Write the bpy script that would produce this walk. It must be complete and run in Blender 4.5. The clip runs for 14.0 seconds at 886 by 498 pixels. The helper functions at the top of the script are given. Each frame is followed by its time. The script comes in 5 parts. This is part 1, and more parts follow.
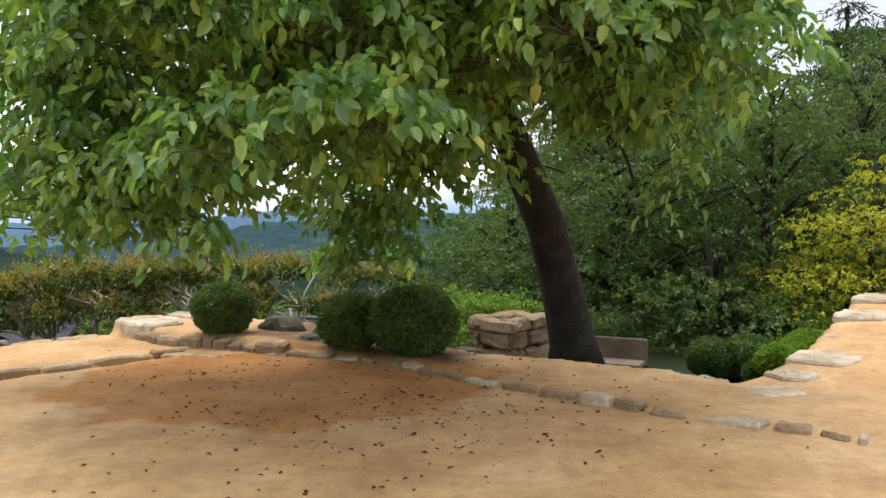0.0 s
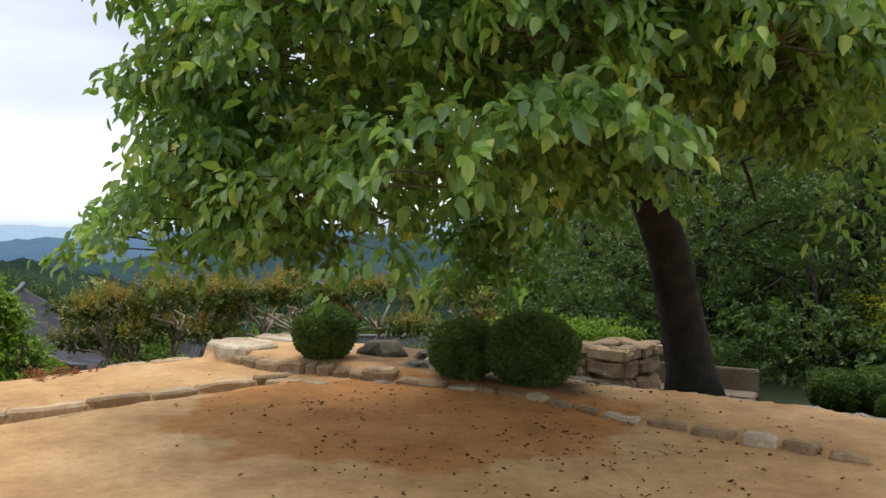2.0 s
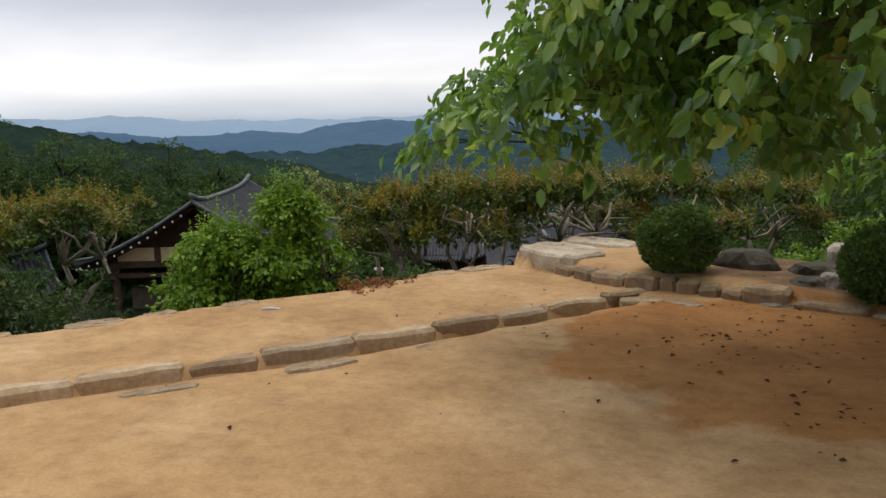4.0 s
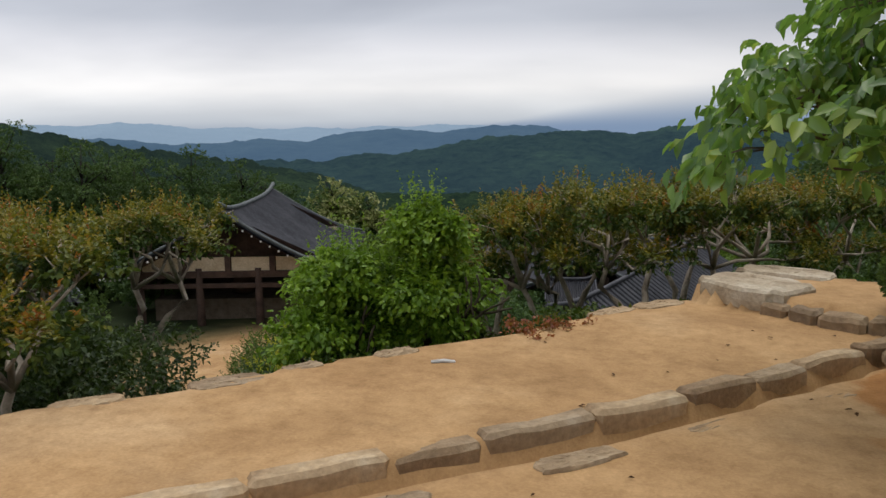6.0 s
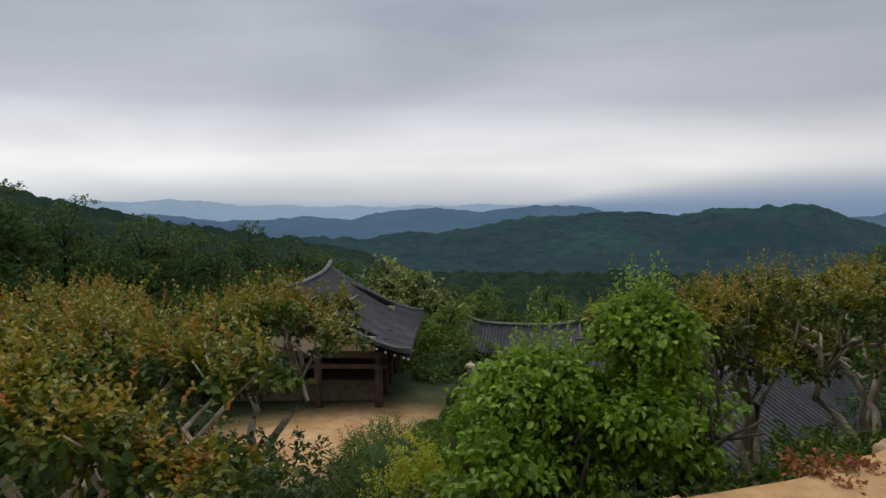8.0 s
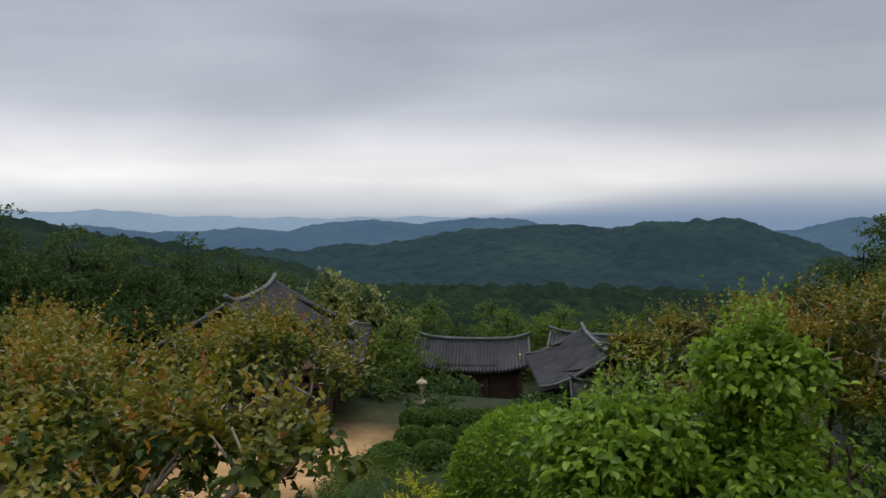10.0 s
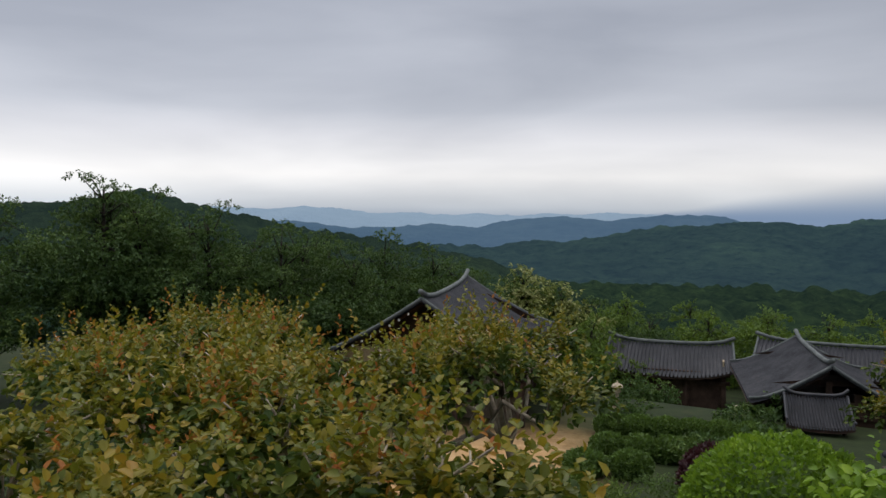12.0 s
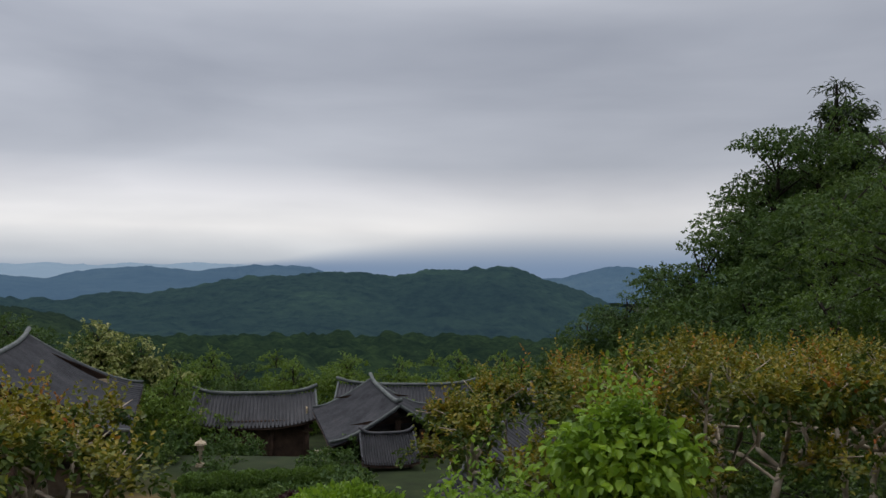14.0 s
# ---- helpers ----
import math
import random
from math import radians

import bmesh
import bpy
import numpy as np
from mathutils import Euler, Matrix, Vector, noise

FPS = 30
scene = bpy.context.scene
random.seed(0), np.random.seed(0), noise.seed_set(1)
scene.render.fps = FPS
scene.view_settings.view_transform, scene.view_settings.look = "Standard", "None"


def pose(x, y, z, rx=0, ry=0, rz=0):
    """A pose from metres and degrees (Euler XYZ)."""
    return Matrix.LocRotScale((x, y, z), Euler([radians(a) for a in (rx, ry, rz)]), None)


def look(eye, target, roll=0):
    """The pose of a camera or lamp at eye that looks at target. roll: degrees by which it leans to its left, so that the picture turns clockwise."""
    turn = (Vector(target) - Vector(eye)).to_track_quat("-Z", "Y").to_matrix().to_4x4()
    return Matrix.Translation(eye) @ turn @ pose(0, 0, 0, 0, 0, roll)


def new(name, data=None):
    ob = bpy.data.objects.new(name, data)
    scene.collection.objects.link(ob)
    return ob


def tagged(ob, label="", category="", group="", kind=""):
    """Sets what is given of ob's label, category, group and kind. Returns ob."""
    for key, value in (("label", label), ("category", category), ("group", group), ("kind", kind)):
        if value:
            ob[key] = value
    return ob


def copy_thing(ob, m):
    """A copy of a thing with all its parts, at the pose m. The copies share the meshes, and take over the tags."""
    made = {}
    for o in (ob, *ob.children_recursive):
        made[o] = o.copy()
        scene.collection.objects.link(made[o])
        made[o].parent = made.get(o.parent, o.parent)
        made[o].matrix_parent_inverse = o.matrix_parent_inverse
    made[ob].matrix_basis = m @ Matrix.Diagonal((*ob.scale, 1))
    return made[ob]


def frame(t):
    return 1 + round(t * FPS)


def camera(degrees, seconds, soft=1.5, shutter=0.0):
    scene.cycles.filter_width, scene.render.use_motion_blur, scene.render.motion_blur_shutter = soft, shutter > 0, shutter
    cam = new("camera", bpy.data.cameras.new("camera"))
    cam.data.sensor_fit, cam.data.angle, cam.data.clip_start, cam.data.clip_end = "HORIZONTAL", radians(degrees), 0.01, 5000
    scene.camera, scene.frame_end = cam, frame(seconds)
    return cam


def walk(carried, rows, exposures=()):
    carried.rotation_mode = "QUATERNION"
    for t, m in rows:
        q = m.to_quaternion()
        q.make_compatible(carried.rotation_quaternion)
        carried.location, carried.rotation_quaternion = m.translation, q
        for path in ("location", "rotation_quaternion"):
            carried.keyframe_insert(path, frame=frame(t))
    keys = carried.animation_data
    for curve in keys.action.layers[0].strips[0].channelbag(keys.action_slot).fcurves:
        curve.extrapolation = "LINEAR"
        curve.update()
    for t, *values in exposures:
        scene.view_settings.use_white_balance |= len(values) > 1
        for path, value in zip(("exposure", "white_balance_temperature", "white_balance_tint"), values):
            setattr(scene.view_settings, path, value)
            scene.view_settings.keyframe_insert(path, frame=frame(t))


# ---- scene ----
cam = camera(58.2, 14.0)
PATH = [
    (0, (0.413, 0.533, 1.534), (0.272, 2.526, 1.447), -0.1),
    (0.5, (0.431, 0.565, 1.556), (0.275, 2.559, 1.536), 0.6),
    (1, (0.282, 0.602, 1.546), (0.072, 2.591, 1.53), 1.9),
    (1.5, (-0.125, 0.662, 1.562), (-0.346, 2.649, 1.539), 1.5),
    (2, (-0.573, 0.841, 1.576), (-0.779, 2.83, 1.534), 0.4),
    (2.5, (-1.179, 1.025, 1.544), (-1.508, 2.996, 1.47), 0.2),
    (3, (-1.697, 1.263, 1.567), (-2.106, 3.218, 1.458), 0.0),
    (3.5, (-2.098, 1.744, 1.563), (-2.75, 3.616, 1.299), -0.9),
    (5.8, (-4.147, 2.914, 1.58), (-4.778, 4.775, 1.205), -1.1),
    (6, (-4.331, 3.047, 1.533), (-4.995, 4.91, 1.236), -0.6),
    (6.5, (-4.754, 3.346, 1.502), (-5.478, 5.185, 1.2), -1.1),
    (7, (-5.208, 3.591, 1.512), (-5.991, 5.419, 1.301), -1.3),
    (7.5, (-5.601, 3.75, 1.502), (-6.401, 5.58, 1.392), -1.2),
    (8, (-5.989, 3.959, 1.483), (-6.753, 5.804, 1.383), 0.0),
    (8.2, (-6.107, 4.016, 1.467), (-6.843, 5.873, 1.379), 0.5),
    (10.5, (-7.35, 5.05, 1.48), (-7.962, 6.952, 1.411), 0.2),
    (11, (-7.58, 5.3, 1.48), (-8.364, 7.139, 1.411), 0.3),
    (11.5, (-7.64, 5.42, 1.46), (-8.604, 7.171, 1.389), -0.3),
    (12, (-7.66, 5.46, 1.46), (-8.704, 7.163, 1.379), 0.5),
    (12.5, (-7.65, 5.47, 1.47), (-8.65, 7.199, 1.378), 0.3),
    (13, (-7.62, 5.46, 1.5), (-8.556, 7.225, 1.407), 0.5),
    (13.5, (-7.56, 5.5, 1.55), (-8.069, 7.433, 1.501), 0.5),
    (14, (-7.48, 5.56, 1.56), (-7.57, 7.558, 1.614), 0.6),
]
walk(cam, [(t, look(eye, target, roll)) for t, eye, target, roll in PATH],
     [(0, 0.88), (1, 0.70), (2, 0.54), (3.5, 0.03), (6, -0.28), (7.5, -0.38), (12.5, -0.32), (14, -0.4)])

# ---- light ----
def node(nt, kind, **kw):
    n = nt.nodes.new(kind)
    for k, v in kw.items():
        n.inputs[k].default_value = v
    return n


world = bpy.data.worlds.new("world")
scene.world = world
world.use_nodes = True
wt = world.node_tree
wt.nodes.clear()
w_out = wt.nodes.new("ShaderNodeOutputWorld")
SUN_EL, SUN_AZ = 72.0, -20.0
sky = wt.nodes.new("ShaderNodeTexSky")
sky.sky_type = "NISHITA"
sky.sun_disc = False
sky.sun_elevation = radians(SUN_EL)
sky.sun_rotation = radians(SUN_AZ)
bg_sky = wt.nodes.new("ShaderNodeBackground")
bg_sky.inputs["Strength"].default_value = 0.012
wt.links.new(sky.outputs[0], bg_sky.inputs["Color"])
w_tc = wt.nodes.new("ShaderNodeTexCoord")
w_sep = wt.nodes.new("ShaderNodeSeparateXYZ")
wt.links.new(w_tc.outputs["Generated"], w_sep.inputs[0])
w_ramp = wt.nodes.new("ShaderNodeValToRGB")     # overcast: pale band over the horizon, grey deck, bright zenith
w_add = wt.nodes.new("ShaderNodeMath")
w_add.operation = "MULTIPLY_ADD"
w_map = wt.nodes.new("ShaderNodeMapping")
w_map.inputs["Scale"].default_value = (1.0, 1.0, 4.6)
wt.links.new(w_tc.outputs["Generated"], w_map.inputs["Vector"])
w_noise = node(wt, "ShaderNodeTexNoise", Scale=1.9, Detail=5.0, Roughness=0.46, Distortion=0.25)
wt.links.new(w_map.outputs[0], w_noise.inputs["Vector"])
w_add.inputs[1].default_value = 0.0
wt.links.new(w_noise.outputs["Fac"], w_add.inputs[0])
wt.links.new(w_sep.outputs["Z"], w_add.inputs[2])
wt.links.new(w_add.outputs[0], w_ramp.inputs["Fac"])
els = w_ramp.color_ramp.elements
els[0].position, els[0].color = 0.0, (0.40, 0.47, 0.56, 1)
els[1].position, els[1].color = 1.0, (1.55, 1.55, 1.58, 1)
for p, c in ((0.012, (0.62, 0.66, 0.70)), (0.05, (0.97, 0.94, 0.91)), (0.10, (0.70, 0.69, 0.71)), (0.13, (0.52, 0.53, 0.57)), (0.28, (0.46, 0.475, 0.52)), (0.42, (0.70, 0.71, 0.74))):
    e = els.new(p)
    e.color = (*c, 1)
w_cl = wt.nodes.new("ShaderNodeValToRGB")      # cloud undersides
w_cl.color_ramp.elements[0].position, w_cl.color_ramp.elements[0].color = 0.36, (0.79, 0.81, 0.86, 1)
w_cl.color_ramp.elements[1].position, w_cl.color_ramp.elements[1].color = 0.66, (1.12, 1.13, 1.16, 1)
wt.links.new(w_noise.outputs["Fac"], w_cl.inputs["Fac"])
w_mul = wt.nodes.new("ShaderNodeMix")
w_mul.data_type, w_mul.blend_type = "RGBA", "MULTIPLY"
w_mul.inputs["Factor"].default_value = 1.0
wt.links.new(w_ramp.outputs["Color"], w_mul.inputs["A"])
wt.links.new(w_cl.outputs["Color"], w_mul.inputs["B"])
w_side = wt.nodes.new("ShaderNodeMapRange")    # the cloud deck darkens towards the far rain
for k, v in (("From Min", -0.85), ("From Max", 0.15), ("To Min", 1.12), ("To Max", 0.90)):
    w_side.inputs[k].default_value = v
wt.links.new(w_sep.outputs["X"], w_side.inputs["Value"])
w_tone = wt.nodes.new("ShaderNodeVectorMath")
w_tone.operation = "SCALE"
wt.links.new(w_mul.outputs["Result"], w_tone.inputs[0])
wt.links.new(w_side.outputs["Result"], w_tone.inputs["Scale"])
w_bank = wt.nodes.new("ShaderNodeMapRange")    # bank of blue rain over the horizon
w_bank.interpolation_type = "SMOOTHSTEP"
for k, v in (("From Min", -0.40), ("From Max", 0.12), ("To Min", 0.0), ("To Max", 0.072)):
    w_bank.inputs[k].default_value = v
wt.links.new(w_sep.outputs["X"], w_bank.inputs["Value"])
w_rag = wt.nodes.new("ShaderNodeMath")
w_rag.operation = "MULTIPLY"
wt.links.new(w_bank.outputs["Result"], w_rag.inputs[0])
w_rag2 = wt.nodes.new("ShaderNodeMath")
w_rag2.operation = "MULTIPLY_ADD"
w_rag2.inputs[1].default_value, w_rag2.inputs[2].default_value = 1.4, 0.3
wt.links.new(w_noise.outputs["Fac"], w_rag2.inputs[0])
wt.links.new(w_rag2.outputs[0], w_rag.inputs[1])
w_veil = wt.nodes.new("ShaderNodeMapRange")
w_veil.interpolation_type = "SMOOTHSTEP"
w_veil.inputs["From Min"].default_value = 0.0
w_veil.inputs["To Min"].default_value, w_veil.inputs["To Max"].default_value = 0.92, 0.0
wt.links.new(w_sep.outputs["Z"], w_veil.inputs["Value"])
wt.links.new(w_rag.outputs[0], w_veil.inputs["From Max"])
w_rain = wt.nodes.new("ShaderNodeMix")
w_rain.data_type = "RGBA"
w_rain.inputs["B"].default_value = (0.18, 0.275, 0.44, 1)
wt.links.new(w_veil.outputs["Result"], w_rain.inputs["Factor"])
wt.links.new(w_tone.outputs[0], w_rain.inputs["A"])
bg_cloud = wt.nodes.new("ShaderNodeBackground")
bg_cloud.inputs["Strength"].default_value = 1.12
wt.links.new(w_rain.outputs["Result"], bg_cloud.inputs["Color"])
w_mix = wt.nodes.new("ShaderNodeAddShader")
wt.links.new(bg_sky.outputs[0], w_mix.inputs[0])
wt.links.new(bg_cloud.outputs[0], w_mix.inputs[1])
wt.links.new(w_mix.outputs[0], w_out.inputs["Surface"])

sun = new("sun", bpy.data.lights.new("sun", "SUN"))
sun.data.energy, sun.data.angle, sun.data.color = 1.2, radians(35), (1.0, 0.94, 0.86)
sd = Vector((math.sin(radians(SUN_AZ)) * math.cos(radians(SUN_EL)), math.cos(radians(SUN_AZ)) * math.cos(radians(SUN_EL)), math.sin(radians(SUN_EL))))
sun.matrix_world = look(sd * 50, (0, 0, 0))


# ---- materials ----
def material(name, rough=0.8, spec=0.3):
    m = bpy.data.materials.new(name)
    m.use_nodes = True
    b = m.node_tree.nodes["Principled BSDF"]
    b.inputs["Roughness"].default_value = rough
    b.inputs["Specular IOR Level"].default_value = spec
    return m, m.node_tree, b


def ramp(nt, fac, stops):
    r = nt.nodes.new("ShaderNodeValToRGB")
    e = r.color_ramp.elements
    e[0].position, e[0].color = stops[0][0], (*stops[0][1], 1)
    e[1].position, e[1].color = stops[-1][0], (*stops[-1][1], 1)
    for p, c in stops[1:-1]:
        e.new(p).color = (*c, 1)
    nt.links.new(fac, r.inputs["Fac"])
    return r.outputs["Color"]


def mixc(nt, fac, a, b, mode="MIX"):
    n = nt.nodes.new("ShaderNodeMix")
    n.data_type, n.blend_type = "RGBA", mode
    for s, v in ((n.inputs["Factor"], fac), (n.inputs["A"], a), (n.inputs["B"], b)):
        if isinstance(v, (int, float)):
            s.default_value = v
        elif isinstance(v, tuple):
            s.default_value = (*v, 1)
        else:
            nt.links.new(v, s)
    return n.outputs["Result"]


def noise_of(nt, scale, detail=4.0, rough=0.55, vec=None):
    n = node(nt, "ShaderNodeTexNoise", Scale=scale, Detail=detail, Roughness=rough)
    if vec is None:
        g = nt.nodes.new("ShaderNodeTexCoord")
        vec = g.outputs["Object"]
    nt.links.new(vec, n.inputs["Vector"])
    return n.outputs["Fac"]


def bump(nt, b, height, strength, dist):
    n = node(nt, "ShaderNodeBump", Strength=strength, Distance=dist)
    nt.links.new(height, n.inputs["Height"])
    nt.links.new(n.outputs[0], b.inputs["Normal"])


def leaf_material(name, stops, rough=0.45, spec=0.35, through_light=0.3, glow=(0.25, 0.4, 0.05), patch=4.0, clump=0.5):
    """Leaves that vary one by one and, in clumps, shoot by shoot."""
    m, nt, b = material(name, rough, spec)
    g = nt.nodes.new("ShaderNodeNewGeometry")
    big = nt.nodes.new("ShaderNodeMapRange")
    big.inputs["From Min"].default_value, big.inputs["From Max"].default_value = 0.32, 0.68
    nt.links.new(noise_of(nt, patch, 2.0), big.inputs["Value"])
    mx0 = nt.nodes.new("ShaderNodeMix")
    mx0.inputs["Factor"].default_value = clump
    nt.links.new(g.outputs["Random Per Island"], mx0.inputs["A"])
    nt.links.new(big.outputs["Result"], mx0.inputs["B"])
    col = ramp(nt, mx0.outputs["Result"], stops)
    nt.links.new(col, b.inputs["Base Color"])
    tr = nt.nodes.new("ShaderNodeBsdfTranslucent")
    nt.links.new(mixc(nt, 0.4, col, glow), tr.inputs["Color"])
    mx = nt.nodes.new("ShaderNodeMixShader")
    mx.inputs[0].default_value = through_light
    nt.links.new(b.outputs[0], mx.inputs[1])
    nt.links.new(tr.outputs[0], mx.inputs[2])
    nt.links.new(mx.outputs[0], nt.nodes["Material Output"].inputs["Surface"])
    return m


def mottled(name, stops, scale, fine, rough=0.85, bump_s=0.4, bump_d=0.01, spec=0.25, tint=0.0):
    m, nt, b = material(name, rough, spec)
    a = noise_of(nt, scale, 5.0)
    col = ramp(nt, a, stops)
    f = noise_of(nt, fine, 6.0, 0.65)
    col = mixc(nt, 0.7, col, ramp(nt, f, [(0.3, (0.62, 0.62, 0.62)), (0.7, (1.25, 1.25, 1.25))]), "MULTIPLY")
    if tint:
        o = nt.nodes.new("ShaderNodeObjectInfo")
        col = mixc(nt, tint, col, ramp(nt, o.outputs["Random"], [(0.0, (0.55, 0.55, 0.58)), (0.5, (1.0, 0.97, 0.9)), (1.0, (1.3, 1.25, 1.15))]), "MULTIPLY")
    nt.links.new(col, b.inputs["Base Color"])
    bump(nt, b, f, bump_s, bump_d)
    return m


def ground_material():
    m, nt, b = material("sandy_soil", 0.92, 0.15)
    g = nt.nodes.new("ShaderNodeTexCoord")
    P = g.outputs["Object"]
    base = ramp(nt, noise_of(nt, 0.55, 6.0, 0.6, P), [(0.3, (0.35, 0.205, 0.092)), (0.5, (0.435, 0.27, 0.127)), (0.7, (0.50, 0.34, 0.185))])
    wear = ramp(nt, noise_of(nt, 1.6, 7.0, 0.7, P), [(0.34, (0.70, 0.66, 0.62)), (0.5, (0.95, 0.93, 0.9)), (0.68, (1.18, 1.2, 1.22))])
    col = mixc(nt, 0.8, base, wear, "MULTIPLY")
    mid = noise_of(nt, 9.0, 5.0, 0.65, P)
    col = mixc(nt, 0.55, col, ramp(nt, mid, [(0.32, (0.74, 0.70, 0.66)), (0.5, (1.0, 1.0, 1.0)), (0.70, (1.16, 1.18, 1.20))]), "MULTIPLY")
    grit = noise_of(nt, 55.0, 4.0, 0.7, P)
    col = mixc(nt, 0.5, col, ramp(nt, grit, [(0.3, (0.7, 0.68, 0.66)), (0.7, (1.2, 1.2, 1.2))]), "MULTIPLY")
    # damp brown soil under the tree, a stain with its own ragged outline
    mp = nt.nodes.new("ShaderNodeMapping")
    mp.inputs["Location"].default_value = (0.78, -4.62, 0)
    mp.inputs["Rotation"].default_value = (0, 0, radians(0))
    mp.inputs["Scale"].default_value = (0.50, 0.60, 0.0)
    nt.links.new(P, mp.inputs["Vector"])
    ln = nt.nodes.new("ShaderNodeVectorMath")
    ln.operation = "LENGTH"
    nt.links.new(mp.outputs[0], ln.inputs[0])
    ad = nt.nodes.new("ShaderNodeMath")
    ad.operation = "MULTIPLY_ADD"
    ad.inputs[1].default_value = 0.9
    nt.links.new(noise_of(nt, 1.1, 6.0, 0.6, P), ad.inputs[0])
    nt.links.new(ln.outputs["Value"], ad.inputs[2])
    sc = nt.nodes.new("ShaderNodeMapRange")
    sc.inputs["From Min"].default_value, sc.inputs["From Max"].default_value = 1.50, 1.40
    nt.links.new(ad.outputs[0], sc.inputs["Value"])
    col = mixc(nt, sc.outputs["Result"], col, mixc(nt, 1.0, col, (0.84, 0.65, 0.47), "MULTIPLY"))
    # beyond the terrace: dark forest soil and moss
    sp = nt.nodes.new("ShaderNodeSeparateXYZ")
    nt.links.new(P, sp.inputs[0])
    at = nt.nodes.new("ShaderNodeAttribute")
    at.attribute_name = "wild"
    soil = ramp(nt, noise_of(nt, 0.8, 6.0, 0.6, P), [(0.3, (0.013, 0.019, 0.008)), (0.55, (0.024, 0.036, 0.012)), (0.75, (0.045, 0.046, 0.02))])
    col = mixc(nt, at.outputs["Fac"], col, soil)
    bed_at = nt.nodes.new("ShaderNodeAttribute")
    bed_at.attribute_name = "planted"
    humus = ramp(nt, noise_of(nt, 6.0, 6.0, 0.7, P), [(0.3, (0.075, 0.042, 0.022)), (0.55, (0.16, 0.095, 0.048)), (0.75, (0.27, 0.17, 0.09))])
    col = mixc(nt, bed_at.outputs["Fac"], col, humus)
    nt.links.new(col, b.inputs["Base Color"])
    bump(nt, b, grit, 0.35, 0.01)
    return m


M_GROUND = ground_material()
M_STONE = mottled("granite", [(0.3, (0.20, 0.17, 0.13)), (0.5, (0.36, 0.31, 0.25)), (0.7, (0.46, 0.42, 0.35))], 3.0, 26.0, 0.85, 0.6, 0.02, tint=0.7)
M_SLAB = mottled("pale_granite", [(0.3, (0.27, 0.20, 0.125)), (0.5, (0.42, 0.34, 0.235)), (0.7, (0.54, 0.47, 0.36))], 2.6, 30.0, 0.85, 0.5, 0.02)
M_KERB = mottled("weathered_kerb_stone", [(0.3, (0.24, 0.16, 0.09)), (0.5, (0.42, 0.31, 0.19)), (0.7, (0.56, 0.48, 0.36))], 2.2, 24.0, 0.88, 0.6, 0.02, tint=0.5)
M_EDGE = mottled("earth_stained_stone", [(0.3, (0.15, 0.10, 0.06)), (0.5, (0.27, 0.19, 0.115)), (0.7, (0.38, 0.30, 0.20))], 2.4, 24.0, 0.9, 0.7, 0.02, tint=0.5)
M_ROCK = mottled("mossy_rock", [(0.3, (0.035, 0.033, 0.022)), (0.5, (0.075, 0.065, 0.045)), (0.7, (0.13, 0.11, 0.08))], 3.2, 22.0, 0.9, 0.7, 0.03)
M_BARK = mottled("dark_bark", [(0.3, (0.013, 0.010, 0.008)), (0.55, (0.028, 0.023, 0.017)), (0.75, (0.045, 0.05, 0.022))], 5.0, 38.0, 0.95, 1.0, 0.03)
M_PALEBARK = mottled("pale_smooth_bark", [(0.3, (0.17, 0.14, 0.10)), (0.5, (0.34, 0.28, 0.21)), (0.7, (0.50, 0.44, 0.35))], 6.0, 30.0, 0.7, 0.3, 0.008)
M_TWIG = mottled("twig_bark", [(0.3, (0.04, 0.032, 0.02)), (0.7, (0.10, 0.08, 0.05))], 8.0, 40.0)
M_LEAF = leaf_material("broad_leaf", [(0.0, (0.030, 0.090, 0.022)), (0.4, (0.085, 0.200, 0.042)), (0.68, (0.19, 0.335, 0.065)), (0.87, (0.38, 0.50, 0.095)), (1.0, (0.56, 0.50, 0.09))], 0.30, 0.7, 0.50, (0.32, 0.52, 0.06), 2.2, 0.42)
M_MYRTLE = leaf_material("myrtle_leaf", [(0.0, (0.012, 0.027, 0.007)), (0.4, (0.036, 0.064, 0.010)), (0.75, (0.088, 0.108, 0.012)), (1.0, (0.20, 0.155, 0.016))], 0.6, 0.18, 0.15)
M_SHOOT = leaf_material("young_myrtle_leaf", [(0.0, (0.028, 0.052, 0.005)), (0.42, (0.115, 0.134, 0.008)), (0.72, (0.25, 0.192, 0.012)), (1.0, (0.33, 0.155, 0.014))], 0.45, 0.35, 0.28, (0.4, 0.38, 0.05), 3.5, 0.55)
M_TIP = leaf_material("ruddy_myrtle_tip", [(0.0, (0.24, 0.16, 0.015)), (0.5, (0.30, 0.14, 0.02)), (1.0, (0.28, 0.065, 0.02))], 0.55, 0.2, 0.3, (0.45, 0.2, 0.05))
M_SPRING = leaf_material("fresh_green_leaf", [(0.0, (0.048, 0.108, 0.008)), (0.5, (0.145, 0.255, 0.015)), (1.0, (0.29, 0.42, 0.026))], 0.45, 0.35, 0.40)
M_BOX = leaf_material("box_leaf", [(0.0, (0.030, 0.058, 0.012)), (0.6, (0.078, 0.138, 0.026)), (1.0, (0.15, 0.23, 0.045))], 0.5, 0.3, 0.2)
M_JUNIPER = leaf_material("juniper_needles", [(0.0, (0.030, 0.060, 0.010)), (0.5, (0.075, 0.125, 0.018)), (1.0, (0.15, 0.20, 0.03))], 0.55, 0.2, 0.2)
